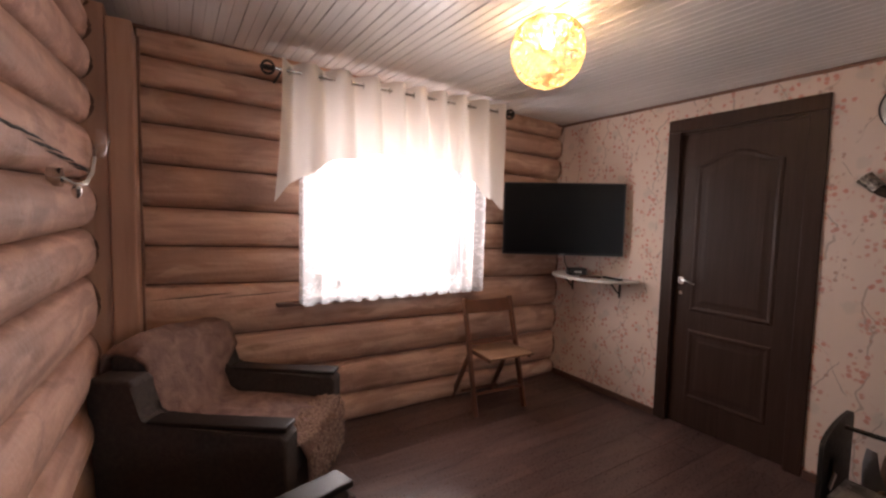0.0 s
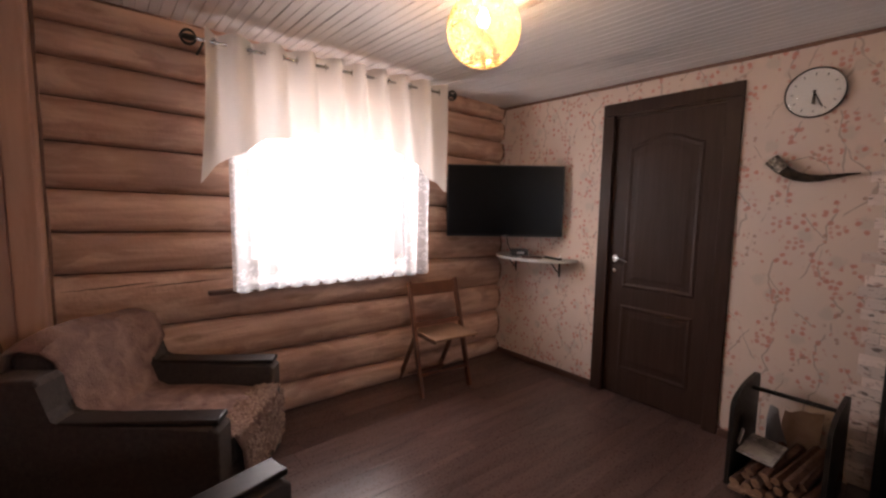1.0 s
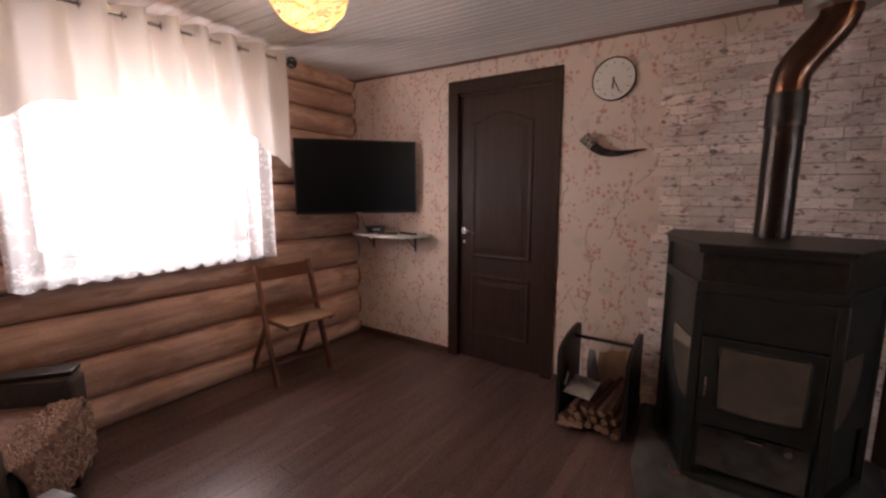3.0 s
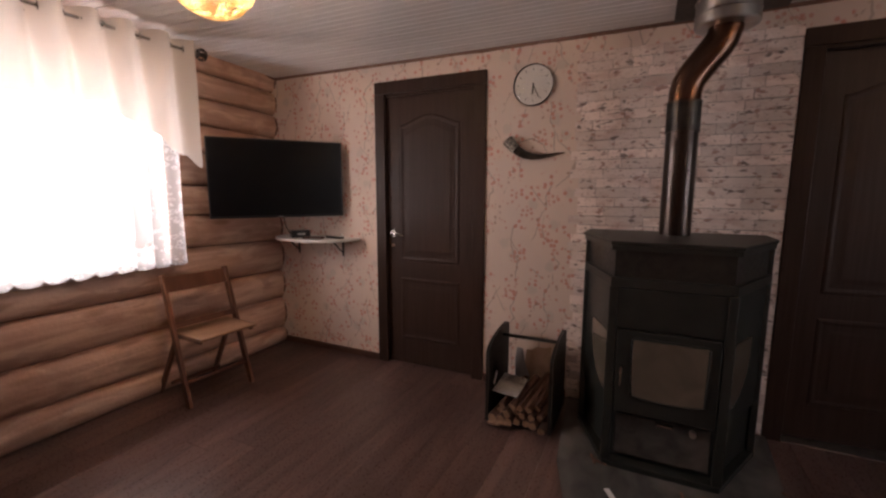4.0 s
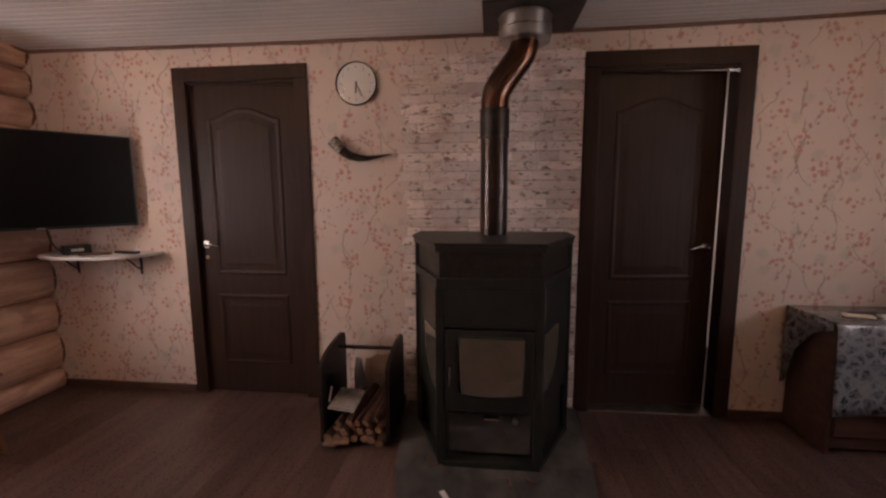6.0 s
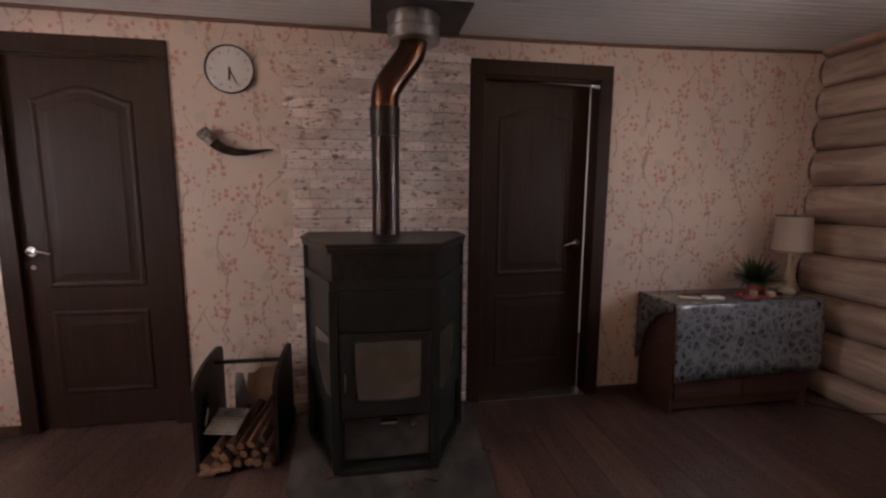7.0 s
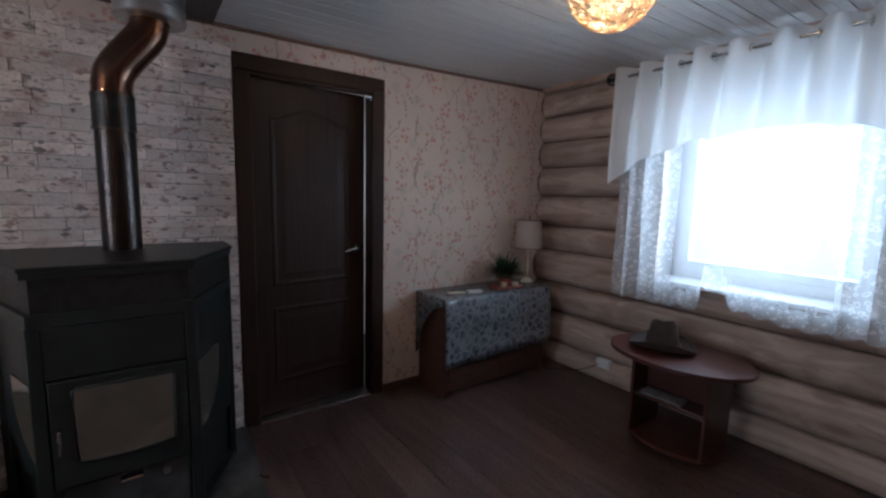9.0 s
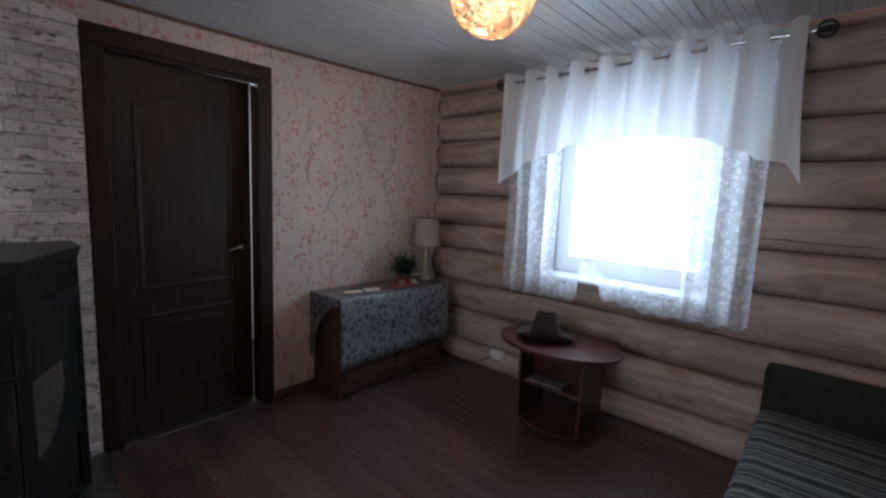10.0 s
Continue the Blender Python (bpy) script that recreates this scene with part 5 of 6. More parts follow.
# ---- armchairs ----
def armchair(m, throw, label):
    """Faces local -y; x across. Boxy sides with lacquered pads."""
    c = thing("armchair", label, "armchair", m, "armchairs")
    W, ip = 0.37, 0.25
    for s in (-1, 1):
        out = [(-0.40, 0.06), (0.36, 0.06), (0.40, 0.70), (0.385, 0.725), (0.225, 0.725), (0.205, 0.705), (0.197, 0.60), (0.185, 0.565), (0.155, 0.548), (-0.37, 0.535), (-0.40, 0.51)]
        a, b = sorted((s * ip, s * W))
        part("side", prism(bmesh.new(), out, a, b, "x", 0.012), UPHOLSTERY, c)
        part("armrest_pad", boxed(a + 0.012, b - 0.012, -0.395, 0.17, 0.537, 0.560, 0.007), ARM_PAD, c, "black lacquered armrest")
        for y in (-0.34, 0.32):
            part("foot", boxed(s * 0.31 - 0.02, s * 0.31 + 0.02, y - 0.02, y + 0.02, 0, 0.062, 0.004), ARM_PAD, c)
    part("seat_base", boxed(-ip + 0.001, ip - 0.001, -0.36, 0.30, 0.10, 0.30, 0.012), UPHOLSTERY, c)
    part("seat_cushion", boxed(-ip + 0.004, ip - 0.004, -0.40, 0.20, 0.301, 0.40, 0.03, 3), UPHOLSTERY, c)
    bm = bmesh.new()
    prism(bm, [(0.17, 0.30), (0.33, 0.30), (0.405, 0.755), (0.385, 0.785), (0.31, 0.785), (0.28, 0.765)], -ip + 0.003, ip - 0.003, "x", 0.02)
    part("backrest", bm, UPHOLSTERY, c)
    if throw:
        t = thing("plush_throw", "brown plush throw spread over the armchair", "throw", m)
        prof = [(0.43, 0.56), (0.432, 0.73), (0.412, 0.80), (0.36, 0.818), (0.29, 0.80), (0.256, 0.74), (0.232, 0.66), (0.20, 0.55), (0.165, 0.455), (0.11, 0.425), (0.0, 0.42), (-0.15, 0.42), (-0.30, 0.42), (-0.40, 0.415), (-0.432, 0.37), (-0.44, 0.27), (-0.442, 0.20)]
        bm = bmesh.new()
        grid = []
        cols = 26
        for i, (yy, zz) in enumerate(prof):
            row = []
            for j in range(cols + 1):
                f = j / cols
                half = 0.242 if 4 < i else 0.255
                x = (f - 0.5) * 2 * half
                if i <= 6 and x > 0.16:
                    x = 0.16 + (x - 0.16) * 2.2
                    yy = prof[i][0] - 0.05 * min(1, (x - 0.16) / 0.12)
                n1 = noise.noise((x * 7, i * 0.5, 2.0)) * 0.022 + noise.noise((x * 19, i * 0.9, 7.0)) * 0.011
                droop = (0.03 if i <= 4 else 0.0) * (abs(f - 0.5) * 2) ** 6
                hem = noise.noise((x * 14, 3, i)) * 0.03 if i >= len(prof) - 1 else 0
                row.append(bm.verts.new((x, yy - abs(n1) * 0.6, zz + n1 - droop + hem + 0.006)))
            grid.append(row)
        for A, B in zip(grid, grid[1:]):
            for j in range(cols):
                bm.faces.new((A[j], A[j + 1], B[j + 1], B[j]))
        ob = part("throw_cloth", bm, THROW, t)
        so = ob.modifiers.new("thickness", "SOLIDIFY")
        so.thickness, so.offset = 0.012, 1
        # shaggy front hem
        rn = random.Random(6)
        fb = bmesh.new()
        for k in range(1150):
            x, g = rn.uniform(-0.238, 0.238), rn.random()
            turn, curl = rn.uniform(0, 6.283), rn.uniform(0.010, 0.024)
            if g < 0.62:
                p = Vector((x, -0.30 - 0.13 * math.sqrt(rn.random()), 0.431))
                d, up = Vector((math.cos(turn), math.sin(turn), -0.1)), Vector((0, 0, 1))
            else:
                p = Vector((x, -0.447, rn.uniform(0.20, 0.42)))
                d, up = Vector((math.cos(turn), 0, -0.35 - abs(math.sin(turn)))), Vector((0, -1, 0))
            tube(fb, [p, p + d * curl * 0.5 + up * 0.012, p + d * curl + up * 0.010, p + d * curl * 1.3 + up * 0.001], [0.0046, 0.0044, 0.0036, 0.0012], 4)
        part("shaggy_hem", fb, FRINGE, t, "pale shaggy hem")["kind"] = "stuff"
    return c


yaw1 = math.degrees(math.atan2(-0.565, 0.825)) + 90
mid1 = Vector((1.79, 2.41)) - 0.395 * Vector((0.825, -0.565))
armchair(pose(mid1.x, mid1.y, 0, 0, 0, yaw1), True, "dark brown upholstered armchair covered by a throw")
armchair(pose(1.385, 1.32, 0, 0, 0, 105), False, "dark brown upholstered armchair with black armrests")


# ---- sofa ----
def sofa():
    s = thing("sofa", "dark green sofa with high ends against the log wall", "sofa")
    part("end_panel", boxed(0.97, 1.735, -2.585, -2.46, 0.03, 0.625, 0.03, 3), SOFA_DARK, s)
    part("end_panel", boxed(0.97, 1.735, -0.82, -0.70, 0.03, 0.625, 0.03, 3), SOFA_DARK, s)
    part("seat_base", boxed(0.97, 1.70, -2.455, -0.825, 0.06, 0.30, 0.012), SOFA_DARK, s)
    part("seat_cushion", boxed(1.12, 1.725, -2.45, -0.83, 0.301, 0.415, 0.03, 3), SOFA_DARK, s)
    part("backrest", boxed(0.955, 1.115, -2.45, -0.83, 0.301, 0.80, 0.04, 3), SOFA_DARK, s)


sofa()


def striped_material():
    """Woven rug: grey-olive ground crossed by black bands and thin lines."""
    m = material("striped_rug", (0.085, 0.082, 0.072), (0.135, 0.130, 0.116), 0.95, 0, (60, 60, 60), 4, 0.5, 220)
    n, l = m.node_tree.nodes, m.node_tree.links
    bsdf = n["Principled BSDF"]
    src = bsdf.inputs["Base Color"].links[0].from_socket
    geo = n.new("ShaderNodeNewGeometry")
    for scale, lo, hi, tone in ((3.1, 0.70, 0.78, (0.016, 0.016, 0.016)), (6.9, 0.86, 0.92, (0.03, 0.03, 0.03)), (4.7, 0.93, 0.97, (0.22, 0.215, 0.20))):
        wave = n.new("ShaderNodeTexWave")
        wave.bands_direction = "Y"
        wave.inputs["Scale"].default_value, wave.inputs["Distortion"].default_value = scale, 0.25
        l.new(geo.outputs["Position"], wave.inputs["Vector"])
        mr = n.new("ShaderNodeMapRange")
        mr.inputs["From Min"].default_value, mr.inputs["From Max"].default_value = lo, hi
        l.new(wave.outputs["Fac"], mr.inputs["Value"])
        mx = n.new("ShaderNodeMix")
        mx.data_type = "RGBA"
        l.new(mr.outputs[0], mx.inputs["Factor"])
        l.new(src, mx.inputs["A"])
        mx.inputs["B"].default_value = (*tone, 1)
        src = mx.outputs["Result"]
    l.new(src, bsdf.inputs["Base Color"])
    return m


STRIPES = striped_material()
th = thing("striped_blanket", "grey and black striped blanket over the sofa seat", "blanket")
bm = bmesh.new()
grid = []
for i in range(50):
    y = -2.44 + 1.60 * i / 49
    grid.append([bm.verts.new((px, y, pz + 0.004 * noise.noise((px * 6, y * 7, 1)))) for px, pz in ((1.13, 0.425), (1.30, 0.424), (1.45, 0.425), (1.60, 0.425), (1.69, 0.424), (1.725, 0.412), (1.738, 0.385), (1.741, 0.32), (1.743, 0.24))])
for A, B in zip(grid, grid[1:]):
    for j in range(8):
        bm.faces.new((A[j], A[j + 1], B[j + 1], B[j]))
ob = part("blanket_cloth", bm, STRIPES, th)
so = ob.modifiers.new("thickness", "SOLIDIFY")
so.thickness = 0.008


# ---- coffee table and hat ----
def oval(cx, cy, a, b, n=40):
    return [(cx + a * math.cos(2 * math.pi * i / n), cy + b * math.sin(2 * math.pi * i / n)) for i in range(n)]


TX, TY, TZ = 2.715, -2.28, 0.525
tab = thing("coffee_table", "oval mahogany-coloured coffee table with open shelf", "coffee table", pose(TX, TY, 0, 0, 0, 3))
part("tabletop", prism(bmesh.new(), oval(0, 0, 0.375, 0.27), TZ - 0.022, TZ, "z", 0.006), TABLE, tab)
part("bottom_board", prism(bmesh.new(), oval(-0.03, 0, 0.245, 0.205), 0.03, 0.048, "z", 0.004), TABLE, tab)
part("shelf", boxed(-0.212, 0.152, -0.15, 0.15, 0.27, 0.286, 0.003), TABLE, tab)
for x in (-0.22, 0.16):
    part("side_board", boxed(x - 0.008, x + 0.008, -0.17, 0.17, 0.048, TZ - 0.022, 0.003), TABLE, tab)
part("centre_board", boxed(-0.212, 0.152, -0.008, 0.008, 0.286, TZ - 0.022), TABLE, tab)
for x in (-0.18, 0.12):
    for y in (-0.12, 0.12):
        cb = bmesh.new()
        tube(cb, [(x - 0.012, y, 0.0165), (x + 0.012, y, 0.0165)], 0.0165, 12)
        box(cb, x - 0.006, x + 0.006, y - 0.006, y + 0.006, 0.016, 0.031)
        part("castor", cb, IRON, tab)
tagged(part("folded_paper", boxed(-0.11, 0.11, -0.05, 0.05, 0, 0.012, 0.003, m=pose(TX + 0.01, TY + 0.095, 0.2865, 0, 0, 4)), PRINT), "pale folded papers on the table's shelf", "paper")

hat = thing("cowboy_hat", "dark brown felt cowboy hat on the table", "hat", pose(2.80, -2.27, TZ, 0, 0, 25) @ Matrix.Diagonal((0.95, 0.95, 1.2, 1)))
bm = bmesh.new()
rings = []
for r, z, curl in ((0.085, 0.012, 0), (0.11, 0.009, 0.1), (0.135, 0.010, 0.35), (0.158, 0.014, 0.8), (0.165, 0.018, 1.0), (0.160, 0.010, 0.9), (0.135, 0.005, 0.35), (0.085, 0.006, 0)):
    rings.append([bm.verts.new((1.12 * r * math.cos(a), 0.92 * r * math.sin(a), z + curl * 0.045 * math.sin(a) ** 2)) for a in [2 * math.pi * j / 36 for j in range(36)]])
for A, B in zip(rings, rings[1:]):
    for j in range(36):
        bm.faces.new((A[j], A[(j + 1) % 36], B[(j + 1) % 36], B[j]))
part("brim", bm, HAT, hat, "curled felt brim")
bm = bmesh.new()
rings = []
for r, z in ((0.090, 0.008), (0.084, 0.04), (0.073, 0.085), (0.062, 0.115), (0.052, 0.126), (0.036, 0.122), (0.015, 0.112), (0.001, 0.110)):
    rings.append([bm.verts.new((1.1 * r * math.cos(a), 0.86 * r * math.sin(a) * (1 - 0.16 * max(0, math.cos(a)) * (z > 0.08)), z + (0.013 * abs(math.cos(a)) if z > 0.1 and r > 0.05 else 0) - (0.034 if z > 0.1 and r < 0.05 else 0))) for a in [2 * math.pi * j / 36 for j in range(36)]])
for A, B in zip(rings, rings[1:]):
    for j in range(36):
        bm.faces.new((A[j], A[(j + 1) % 36], B[(j + 1) % 36], B[j]))
part("crown", bm, HAT, hat, "dented felt crown")
part("hat_band", lathe(bmesh.new(), [(0.0895, 0), (0.0915, 0.001), (0.0905, 0.02), (0.088, 0.021)], 36, (0, 0, 0.014), 0.8), TRIM, hat, "leather hat band").matrix_basis = Matrix.Diagonal((1.1, 0.98, 1, 1))

# wall socket
sk = thing("wall_socket", "white surface wall socket on the log wall", "socket", pose(3.40, YS + 0.062, 0.150))
part("box", boxed(-0.055, 0.055, -0.03, 0.022, -0.032, 0.032, 0.006), PVC, sk)
for x in (-0.025, 0.025):
    ring = bmesh.new()
    tube(ring, [(x + 0.016 * math.cos(a), 0.0225, 0.016 * math.sin(a)) for a in [2 * math.pi * i / 16 for i in range(16)]], 0.002, 5, closed=True)
    part("outlet", ring, WHITE, sk)


# ---- dresser and what stands on it ----
DX, DY0, DY1, DZ = 3.80, -2.425, -1.468, 0.69
dr = thing("dresser", "low brown wooden dresser under a patterned tablecloth", "dresser")
part("top", boxed(DX - 0.015, XE - 0.016, DY0, DY1 + 0.012, DZ - 0.022, DZ, 0.004), DRESSER, dr)
for y in (DY0 + 0.002, DY1 - 0.020):
    part("side", boxed(DX + 0.012, XE - 0.017, y, y + 0.018, 0.0, DZ - 0.022, 0.002), DRESSER, dr)
part("back", boxed(XE - 0.030, XE - 0.018, DY0 + 0.021, DY1 - 0.021, 0.05, DZ - 0.023), DRESSER, dr)
part("plinth", boxed(DX + 0.03, DX + 0.05, DY0 + 0.021, DY1 - 0.021, 0.03, 0.10), DRESSER, dr)
for k in range(2):
    for q in range(2):
        y0 = DY0 + 0.024 + q * (DY1 - DY0 - 0.045) / 2
        f = part("drawer_front", boxed(DX, DX + 0.018, y0, y0 + (DY1 - DY0 - 0.057) / 2, 0.105 + 0.275 * k, 0.372 + 0.275 * k, 0.003), DRESSER, dr)
        kn = bmesh.new()
        tube(kn, [(DX, y0 + 0.218, 0.24 + 0.275 * k), (DX - 0.012, y0 + 0.218, 0.24 + 0.275 * k)], 0.009, 10)
        part("knob", kn, TRIM, f)


def oilcloth_material():
    """Glossy plastic cloth: pale lace-like print with blue-grey blots."""
    m = material("patterned_oilcloth", (0.007, 0.009, 0.021), (0.10, 0.104, 0.115), 0.09, 0, (13, 13, 13), 4, 0.35, 11, 0.0)
    n, l = m.node_tree.nodes, m.node_tree.links
    bsdf = n["Principled BSDF"]
    src = bsdf.inputs["Base Color"].links[0].from_socket
    geo = n.new("ShaderNodeNewGeometry")
    warp = n.new("ShaderNodeTexNoise")
    warp.inputs["Scale"].default_value = 16
    l.new(geo.outputs["Position"], warp.inputs["Vector"])
    ad = n.new("ShaderNodeVectorMath")
    ad.operation = "MULTIPLY_ADD"
    ad.inputs[1].default_value = (0.055, 0.055, 0.055)
    l.new(warp.outputs["Color"], ad.inputs[0])
    l.new(geo.outputs["Position"], ad.inputs[2])
    for size, lo, hi, tone in ((16, 0.0, 0.22, (0.25, 0.255, 0.27)), (34, 0.0, 0.18, (0.19, 0.195, 0.21))):
        vo = n.new("ShaderNodeTexVoronoi")
        vo.feature = "DISTANCE_TO_EDGE"
        vo.inputs["Scale"].default_value = size
        l.new(ad.outputs[0], vo.inputs["Vector"])
        mr = n.new("ShaderNodeMapRange")
        mr.inputs["From Min"].default_value, mr.inputs["From Max"].default_value = lo, hi
        mr.inputs["To Min"].default_value, mr.inputs["To Max"].default_value = 0.75, 0.0
        l.new(vo.outputs["Distance"], mr.inputs["Value"])
        mx = n.new("ShaderNodeMix")
        mx.data_type = "RGBA"
        l.new(mr.outputs[0], mx.inputs["Factor"])
        l.new(src, mx.inputs["A"])
        mx.inputs["B"].default_value = (*tone, 1)
        src = mx.outputs["Result"]
    l.new(src, bsdf.inputs["Base Color"])
    return m


OILCLOTH = oilcloth_material()
tc = thing("tablecloth", "glossy blue-grey patterned oilcloth over the dresser", "tablecloth")
bm = bmesh.new()
prof = [(XE - 0.02, DZ + 0.003), (4.00, DZ + 0.003), (3.88, DZ + 0.003), (3.80, DZ + 0.003), (3.777, DZ - 0.003), (3.770, DZ - 0.03), (3.768, DZ - 0.10), (3.758, DZ - 0.178), (3.766, DZ - 0.19), (3.764, DZ - 0.28), (3.763, DZ - 0.36), (3.762, DZ - 0.43)]
grid = []
cols = 46
for i, (px, pz) in enumerate(prof):
    row = []
    for j in range(cols + 1):
        f = j / cols
        y = DY0 - 0.01 + (DY1 + 0.035 - DY0 + 0.01) * f
        hang = max(0, i - 4) / 7
        row.append(bm.verts.new((px - hang * 0.010 * (1 + math.sin(f * 21)) - 0.004 * noise.noise((f * 12, i * 0.6, 3)), y, pz + (0.004 * noise.noise((f * 9, i, 1)) if i > 3 else 0) - (0.02 * hang * f))))
    grid.append(row)
for A, B in zip(grid, grid[1:]):
    for j in range(cols):
        bm.faces.new((A[j], A[j + 1], B[j + 1], B[j]))
ob = part("cloth", bm, OILCLOTH, tc)
bm = bmesh.new()                                  # short side flap, hanging to a point at the back
f0 = [(XE - 0.02, DZ + 0.002), (3.80, DZ + 0.002), (3.80, DZ - 0.04), (3.93, DZ - 0.09), (4.04, DZ - 0.22), (4.09, DZ - 0.42), (XE - 0.02, DZ - 0.45)]
vs = [bm.verts.new((x, DY1 + 0.028 + 0.006 * math.sin(z * 30), z)) for x, z in f0]
bm.faces.new(vs)
ob2 = part("side_flap", bm, OILCLOTH, tc)
for o in (ob, ob2):
    so = o.modifiers.new("thickness", "SOLIDIFY")
    so.thickness = 0.002

TRIM_BRAID = material("brown_braid", (0.16, 0.105, 0.075), (0.27, 0.19, 0.14), 0.8, 0, (60, 60, 60), 4, 0.3)
tl = thing("table_lamp", "small table lamp with a cream fabric shade", "lamp", pose(3.97, -2.375, DZ + 0.004))
part("base", lathe(bmesh.new(), [(0.046, 0), (0.048, 0.008), (0.040, 0.02), (0.018, 0.035), (0.013, 0.06), (0.02, 0.085), (0.024, 0.11), (0.016, 0.14), (0.009, 0.17), (0.008, 0.26)], 24), CREAM, tl, "turned ceramic foot")
part("shade", lathe(bmesh.new(), [(0.104, 0.27), (0.108, 0.271), (0.093, 0.50), (0.089, 0.501), (0.102, 0.273)], 28), SHADE, tl, "cream fabric shade")
for z, r in ((0.274, 0.108), (0.497, 0.094)):
    ring = bmesh.new()
    tube(ring, [(r * math.cos(a), r * math.sin(a), z) for a in [2 * math.pi * i / 28 for i in range(28)]], 0.0055, 6, closed=True)
    part("shade_trim", ring, TRIM_BRAID, tl, "brown braided trim")
fin = bmesh.new()
tube(fin, [(0, 0, 0.24), (0, 0, 0.535)], [0.005, 0.004], 8)
part("finial", fin, IRON, tl)

pl = thing("potted_plant", "bushy green plant in a small red pot", "plant", pose(3.96, -2.13, DZ + 0.004))
part("pot", lathe(bmesh.new(), [(0.035, 0), (0.048, 0.015), (0.055, 0.05), (0.05, 0.07), (0.044, 0.07), (0.042, 0.05), (0.0, 0.05)], 20), RED, pl, "small red ceramic pot")
rn = random.Random(12)
bm = bmesh.new()
for k in range(330):
    a, e = rn.uniform(0, 6.283), rn.uniform(0.0, 1.25)
    L = rn.uniform(0.12, 0.23)
    d = Vector((math.cos(a) * math.cos(e), math.sin(a) * math.cos(e), math.sin(e)))
    s = d.cross(Vector((0, 0, 1))).normalized() * 0.005
    p0 = Vector((rn.uniform(-0.02, 0.02), rn.uniform(-0.02, 0.02), 0.07))
    p1, p2 = p0 + d * L * 0.6, p0 + d * L + Vector((0, 0, -0.02 * math.cos(e)))
    v = [bm.verts.new(p0 - s * 0.5), bm.verts.new(p0 + s * 0.5), bm.verts.new(p1 + s), bm.verts.new(p1 - s), bm.verts.new(p2)]
    bm.faces.new(v[:4])
    bm.faces.new((v[3], v[2], v[4]))
tagged(part("foliage", bm, PLANT, pl, "thin spiky leaves"), kind="stuff")
for i, (x, y, r, h, mt, nm, lb) in enumerate(((3.90, -2.06, 0.022, 0.035, CREAM, "small_cup", "small cream cup on the dresser"), (3.88, -2.16, 0.026, 0.03, CREAM, "small_bowl", "small cream bowl on the dresser"), (3.93, -1.99, 0.020, 0.028, RED, "small_bowl", "small red bowl on the dresser"))):
    tagged(part(nm, lathe(bmesh.new(), [(r * 0.6, 0), (r * 0.9, h * 0.3), (r, h), (r * 0.9, h), (r * 0.75, h * 0.35), (0, h * 0.25)], 18, (x, y, DZ + 0.005)), mt), lb, "tableware")
tray = thing("tray", "dark red wooden tray under the plant things", "tray", pose(3.93, -2.08, DZ + 0.0045))
part("tray_board", boxed(-0.09, 0.03, -0.13, 0.12, 0, 0.006, 0.002), RED, tray)
for i, (x, y, rz, sz, mt, nm, lb) in enumerate(((3.90, -1.62, 70, (0.06, 0.02, 0.012), CREAM, "pencil_case", "small yellowish case on the tablecloth"), (3.95, -1.70, 95, (0.07, 0.03, 0.01), IRON, "eyeglass_case", "dark case on the tablecloth"), (3.88, -1.76, 80, (0.055, 0.028, 0.014), WHITE, "paper_packet", "small white packet on the tablecloth"))):
    tagged(part(nm, boxed(-sz[0], sz[0], -sz[1], sz[1], 0, sz[2], 0.003, m=pose(x, y, DZ + 0.006, 0, 0, rz)), mt), lb, "clutter")
cord = bmesh.new()
tube(cord, [(3.96, DY0 - 0.03, 0.02), (3.80, DY0 - 0.03, 0.012), (3.62, -2.58, 0.03), (3.50, -2.60, 0.09), (3.43, -2.61, 0.14)], 0.004, 6)
tagged(part("power_cord", cord, IRON), "thin dark cord from the dresser to the socket", "cord")

# ---- sconce on the near log wall ----
sc = thing("wall_sconce", "metal wall sconce with a clear glass shade", "wall lamp")
bm = bmesh.new()
tube(bm, [(0.925, 2.135, 1.478), (0.958, 2.135, 1.478)], 0.028, 16)
part("wall_plate", bm, CHROME, sc)
bm = bmesh.new()
tube(bm, [(0.952, 2.135, 1.478), (0.985, 2.14, 1.458), (1.008, 2.165, 1.466), (1.018, 2.195, 1.50), (1.022, 2.22, 1.552)], 0.008, 8)
part("arm", bm, CHROME, sc)
part("finial", lathe(bmesh.new(), [(0.004, -0.035), (0.012, -0.022), (0.014, -0.006), (0.007, 0.004)], 12, (0.99, 2.135, 1.452)), CHROME, sc)
part("glass_shade", lathe(bmesh.new(), [(0.012, 0), (0.024, 0.012), (0.033, 0.04), (0.038, 0.095), (0.036, 0.095), (0.031, 0.04), (0.022, 0.014), (0.010, 0.004)], 20), CLEAR, sc, "clear tulip glass shade", m=pose(1.022, 2.22, 1.552, -38, 4, 0))

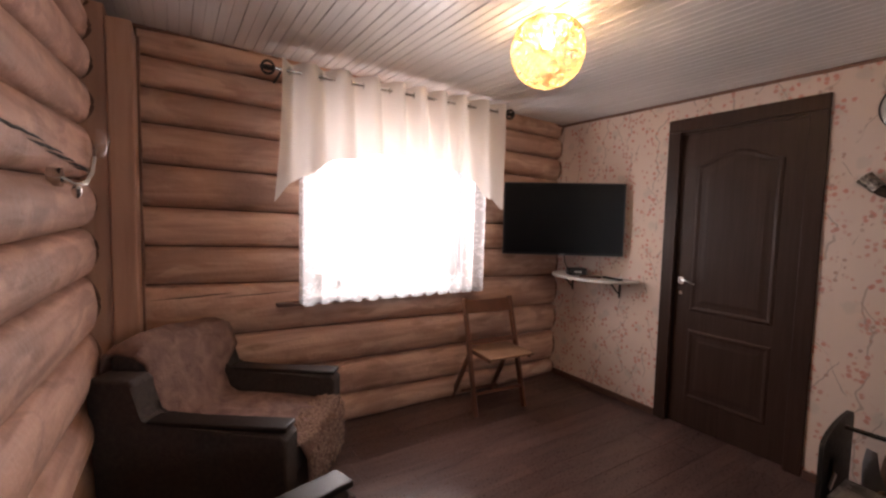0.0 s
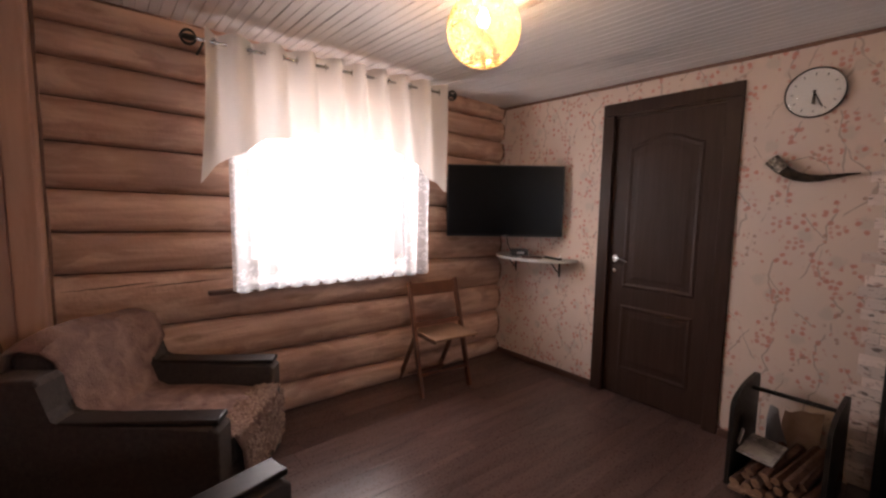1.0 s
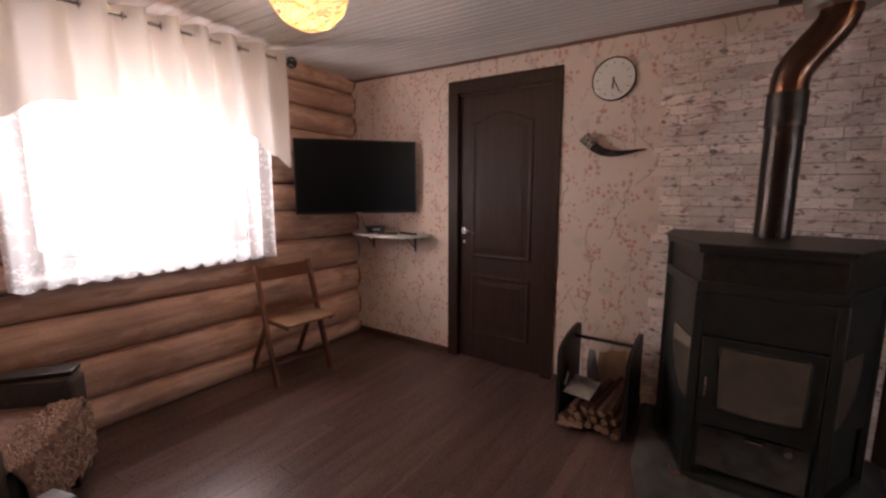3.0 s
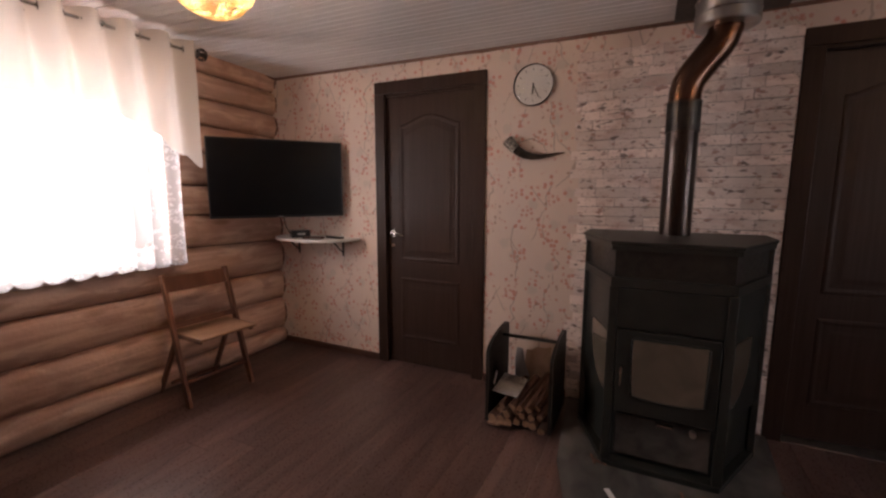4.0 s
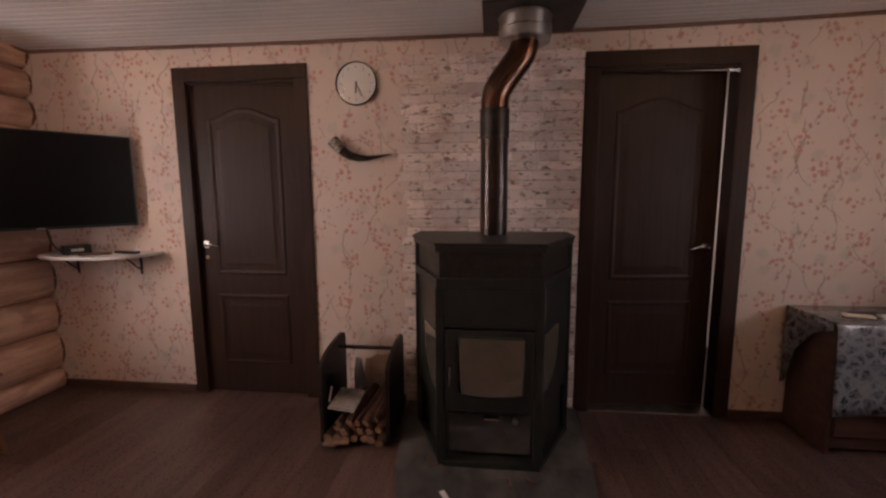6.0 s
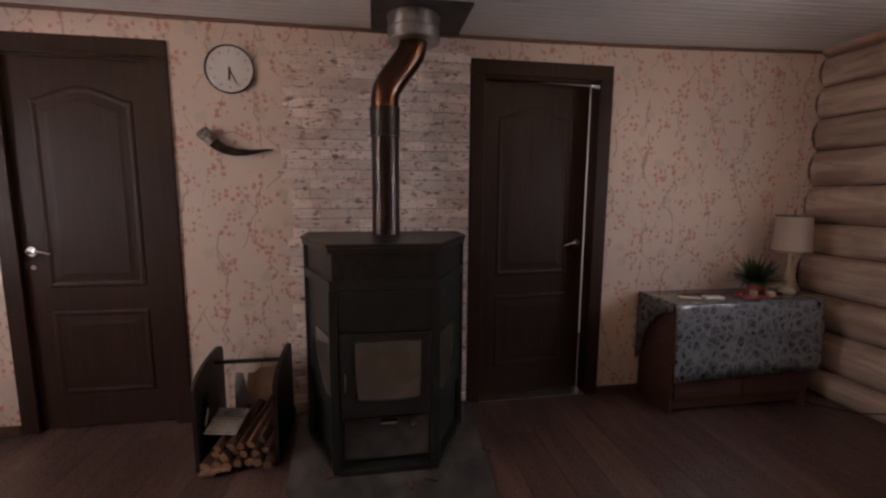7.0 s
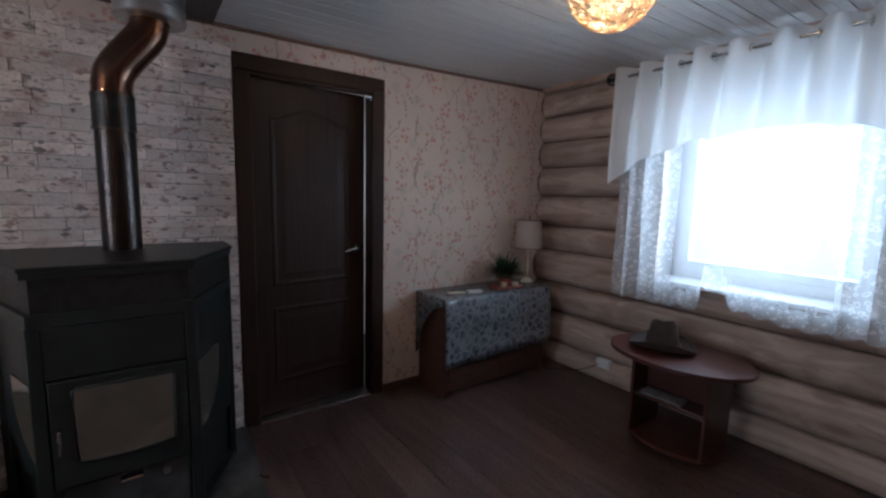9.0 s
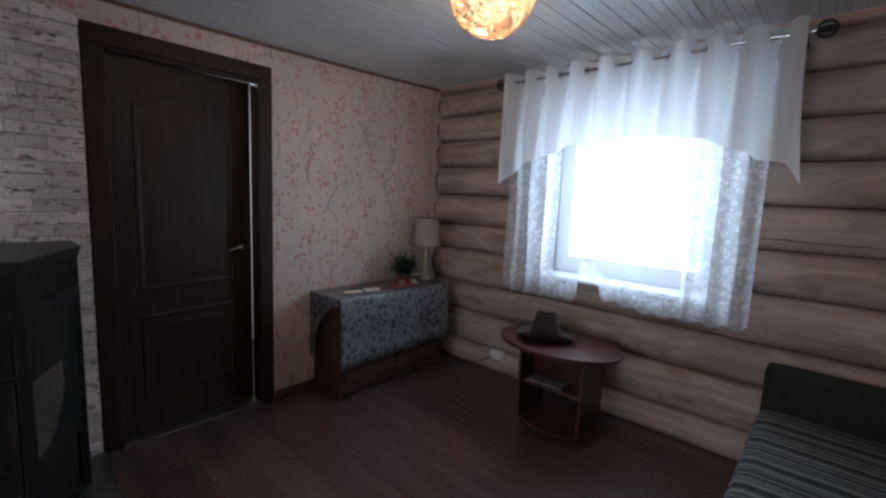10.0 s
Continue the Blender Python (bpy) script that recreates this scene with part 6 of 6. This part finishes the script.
# cracks in the logs
rn = random.Random(9)
for wall, spans in ((wall_west, [(1.55, 2.02, 1.562), (1.85, 2.28, 1.556), (2.02, 2.45, 1.548), (2.30, 2.72, 1.545), (2.40, 2.86, 1.538)]), (wall_south, [(3.34, 3.75, 1.262), (3.62, 4.06, 1.257), (1.20, 1.72, 2.11), (1.30, 1.95, 1.22)]), (wall_north, [(1.12, 1.52, 0.925), (1.40, 1.86, 0.915), (3.45, 3.80, 1.02)])):
    for a0, a1, z in spans:
        bm = bmesh.new()
        pts, rad = [], []
        for i in range(13):
            f = i / 12
            a = a0 + (a1 - a0) * f
            zz = z + 0.012 * (f - 0.5) + rn.uniform(-0.002, 0.002)
            pts.append((0.944, a, zz) if wall is wall_west else (a, YN - BULGE * 0.93, zz) if wall is wall_north else (a, YS + BULGE - 0.001, zz))
            rad.append(0.0004 + (0.0055 if wall is wall_west else 0.003) * math.sin(math.pi * f) * rn.uniform(0.6, 1))
        tube(bm, pts, rad, 5)
        part("log_crack", bm, IRON, wall)

# ---- pieces: wall bricks, then floor planks ----
back = tagged(part("brick_panel", boxed(XE - 0.006, XE + 0.001, -0.297 + 0.004, 0.70, 0.022, 2.105), MORTAR, smooth=False), "whitewashed brick cladding behind the stove", "brick cladding", kind="structure")
rn = random.Random(21)
ROW = 0.0548
for r in range(38):
    z0 = 0.024 + r * ROW
    z1 = min(z0 + ROW - 0.0042, 2.105)
    end = 0.745 + rn.choice((-0.03, -0.01, 0.0, 0.02))
    y = -0.291
    first = rn.uniform(0.08, 0.26)
    while y < end - 0.04:
        w = min(first, end - y)
        first = rn.choice((0.10, 0.13, 0.16, 0.20, 0.24))
        if end - y - w < 0.05:
            w = end - y
        dep = rn.choice((0.011, 0.013, 0.015, 0.017))
        bm = bmesh.new()
        box(bm, XE - 0.006 - dep + 0.006, XE - 0.0055, y + 0.0010, y + w - 0.0014, z0 + rn.uniform(-0.0012, 0.0008), z1 + rn.uniform(-0.0012, 0.0014))
        for v in bm.verts:
            if v.co.x < XE - 0.0058:
                v.co += Vector((rn.uniform(-0.002, 0.002), rn.uniform(-0.001, 0.001), rn.uniform(-0.0015, 0.0015)))
        part("brick", bm, BRICK, back, smooth=False)
        y += w

rn = random.Random(33)
PW = 0.192
row, y = 0, YS - 0.02
while y < YN:
    x = XW - rn.uniform(0.0, 1.0)
    while x < XE:
        L = 1.285
        a, b = max(x, XW - 0.02), min(x + L, XE + 0.1)
        if b - a > 0.03:
            bm = bmesh.new()
            y1 = min(y + PW, YN)
            lo = [bm.verts.new(p) for p in ((a + 0.0004, y + 0.0004, -0.006), (b - 0.0004, y + 0.0004, -0.006), (b - 0.0004, y1 - 0.0004, -0.006), (a + 0.0004, y1 - 0.0004, -0.006))]
            mid = [bm.verts.new(p) for p in ((a + 0.0004, y + 0.0004, -0.0015), (b - 0.0004, y + 0.0004, -0.0015), (b - 0.0004, y1 - 0.0004, -0.0015), (a + 0.0004, y1 - 0.0004, -0.0015))]
            hi = [bm.verts.new(p) for p in ((a + 0.0009, y + 0.0011, 0), (b - 0.0009, y + 0.0011, 0), (b - 0.0009, y1 - 0.0011, 0), (a + 0.0009, y1 - 0.0011, 0))]
            for A, B in ((lo, mid), (mid, hi)):
                for j in range(4):
                    bm.faces.new((A[j], A[(j + 1) % 4], B[(j + 1) % 4], B[j]))
            bm.faces.new(hi)
            part("plank", bm, PLANK, floor, smooth=False)
        x += L
    y += PW
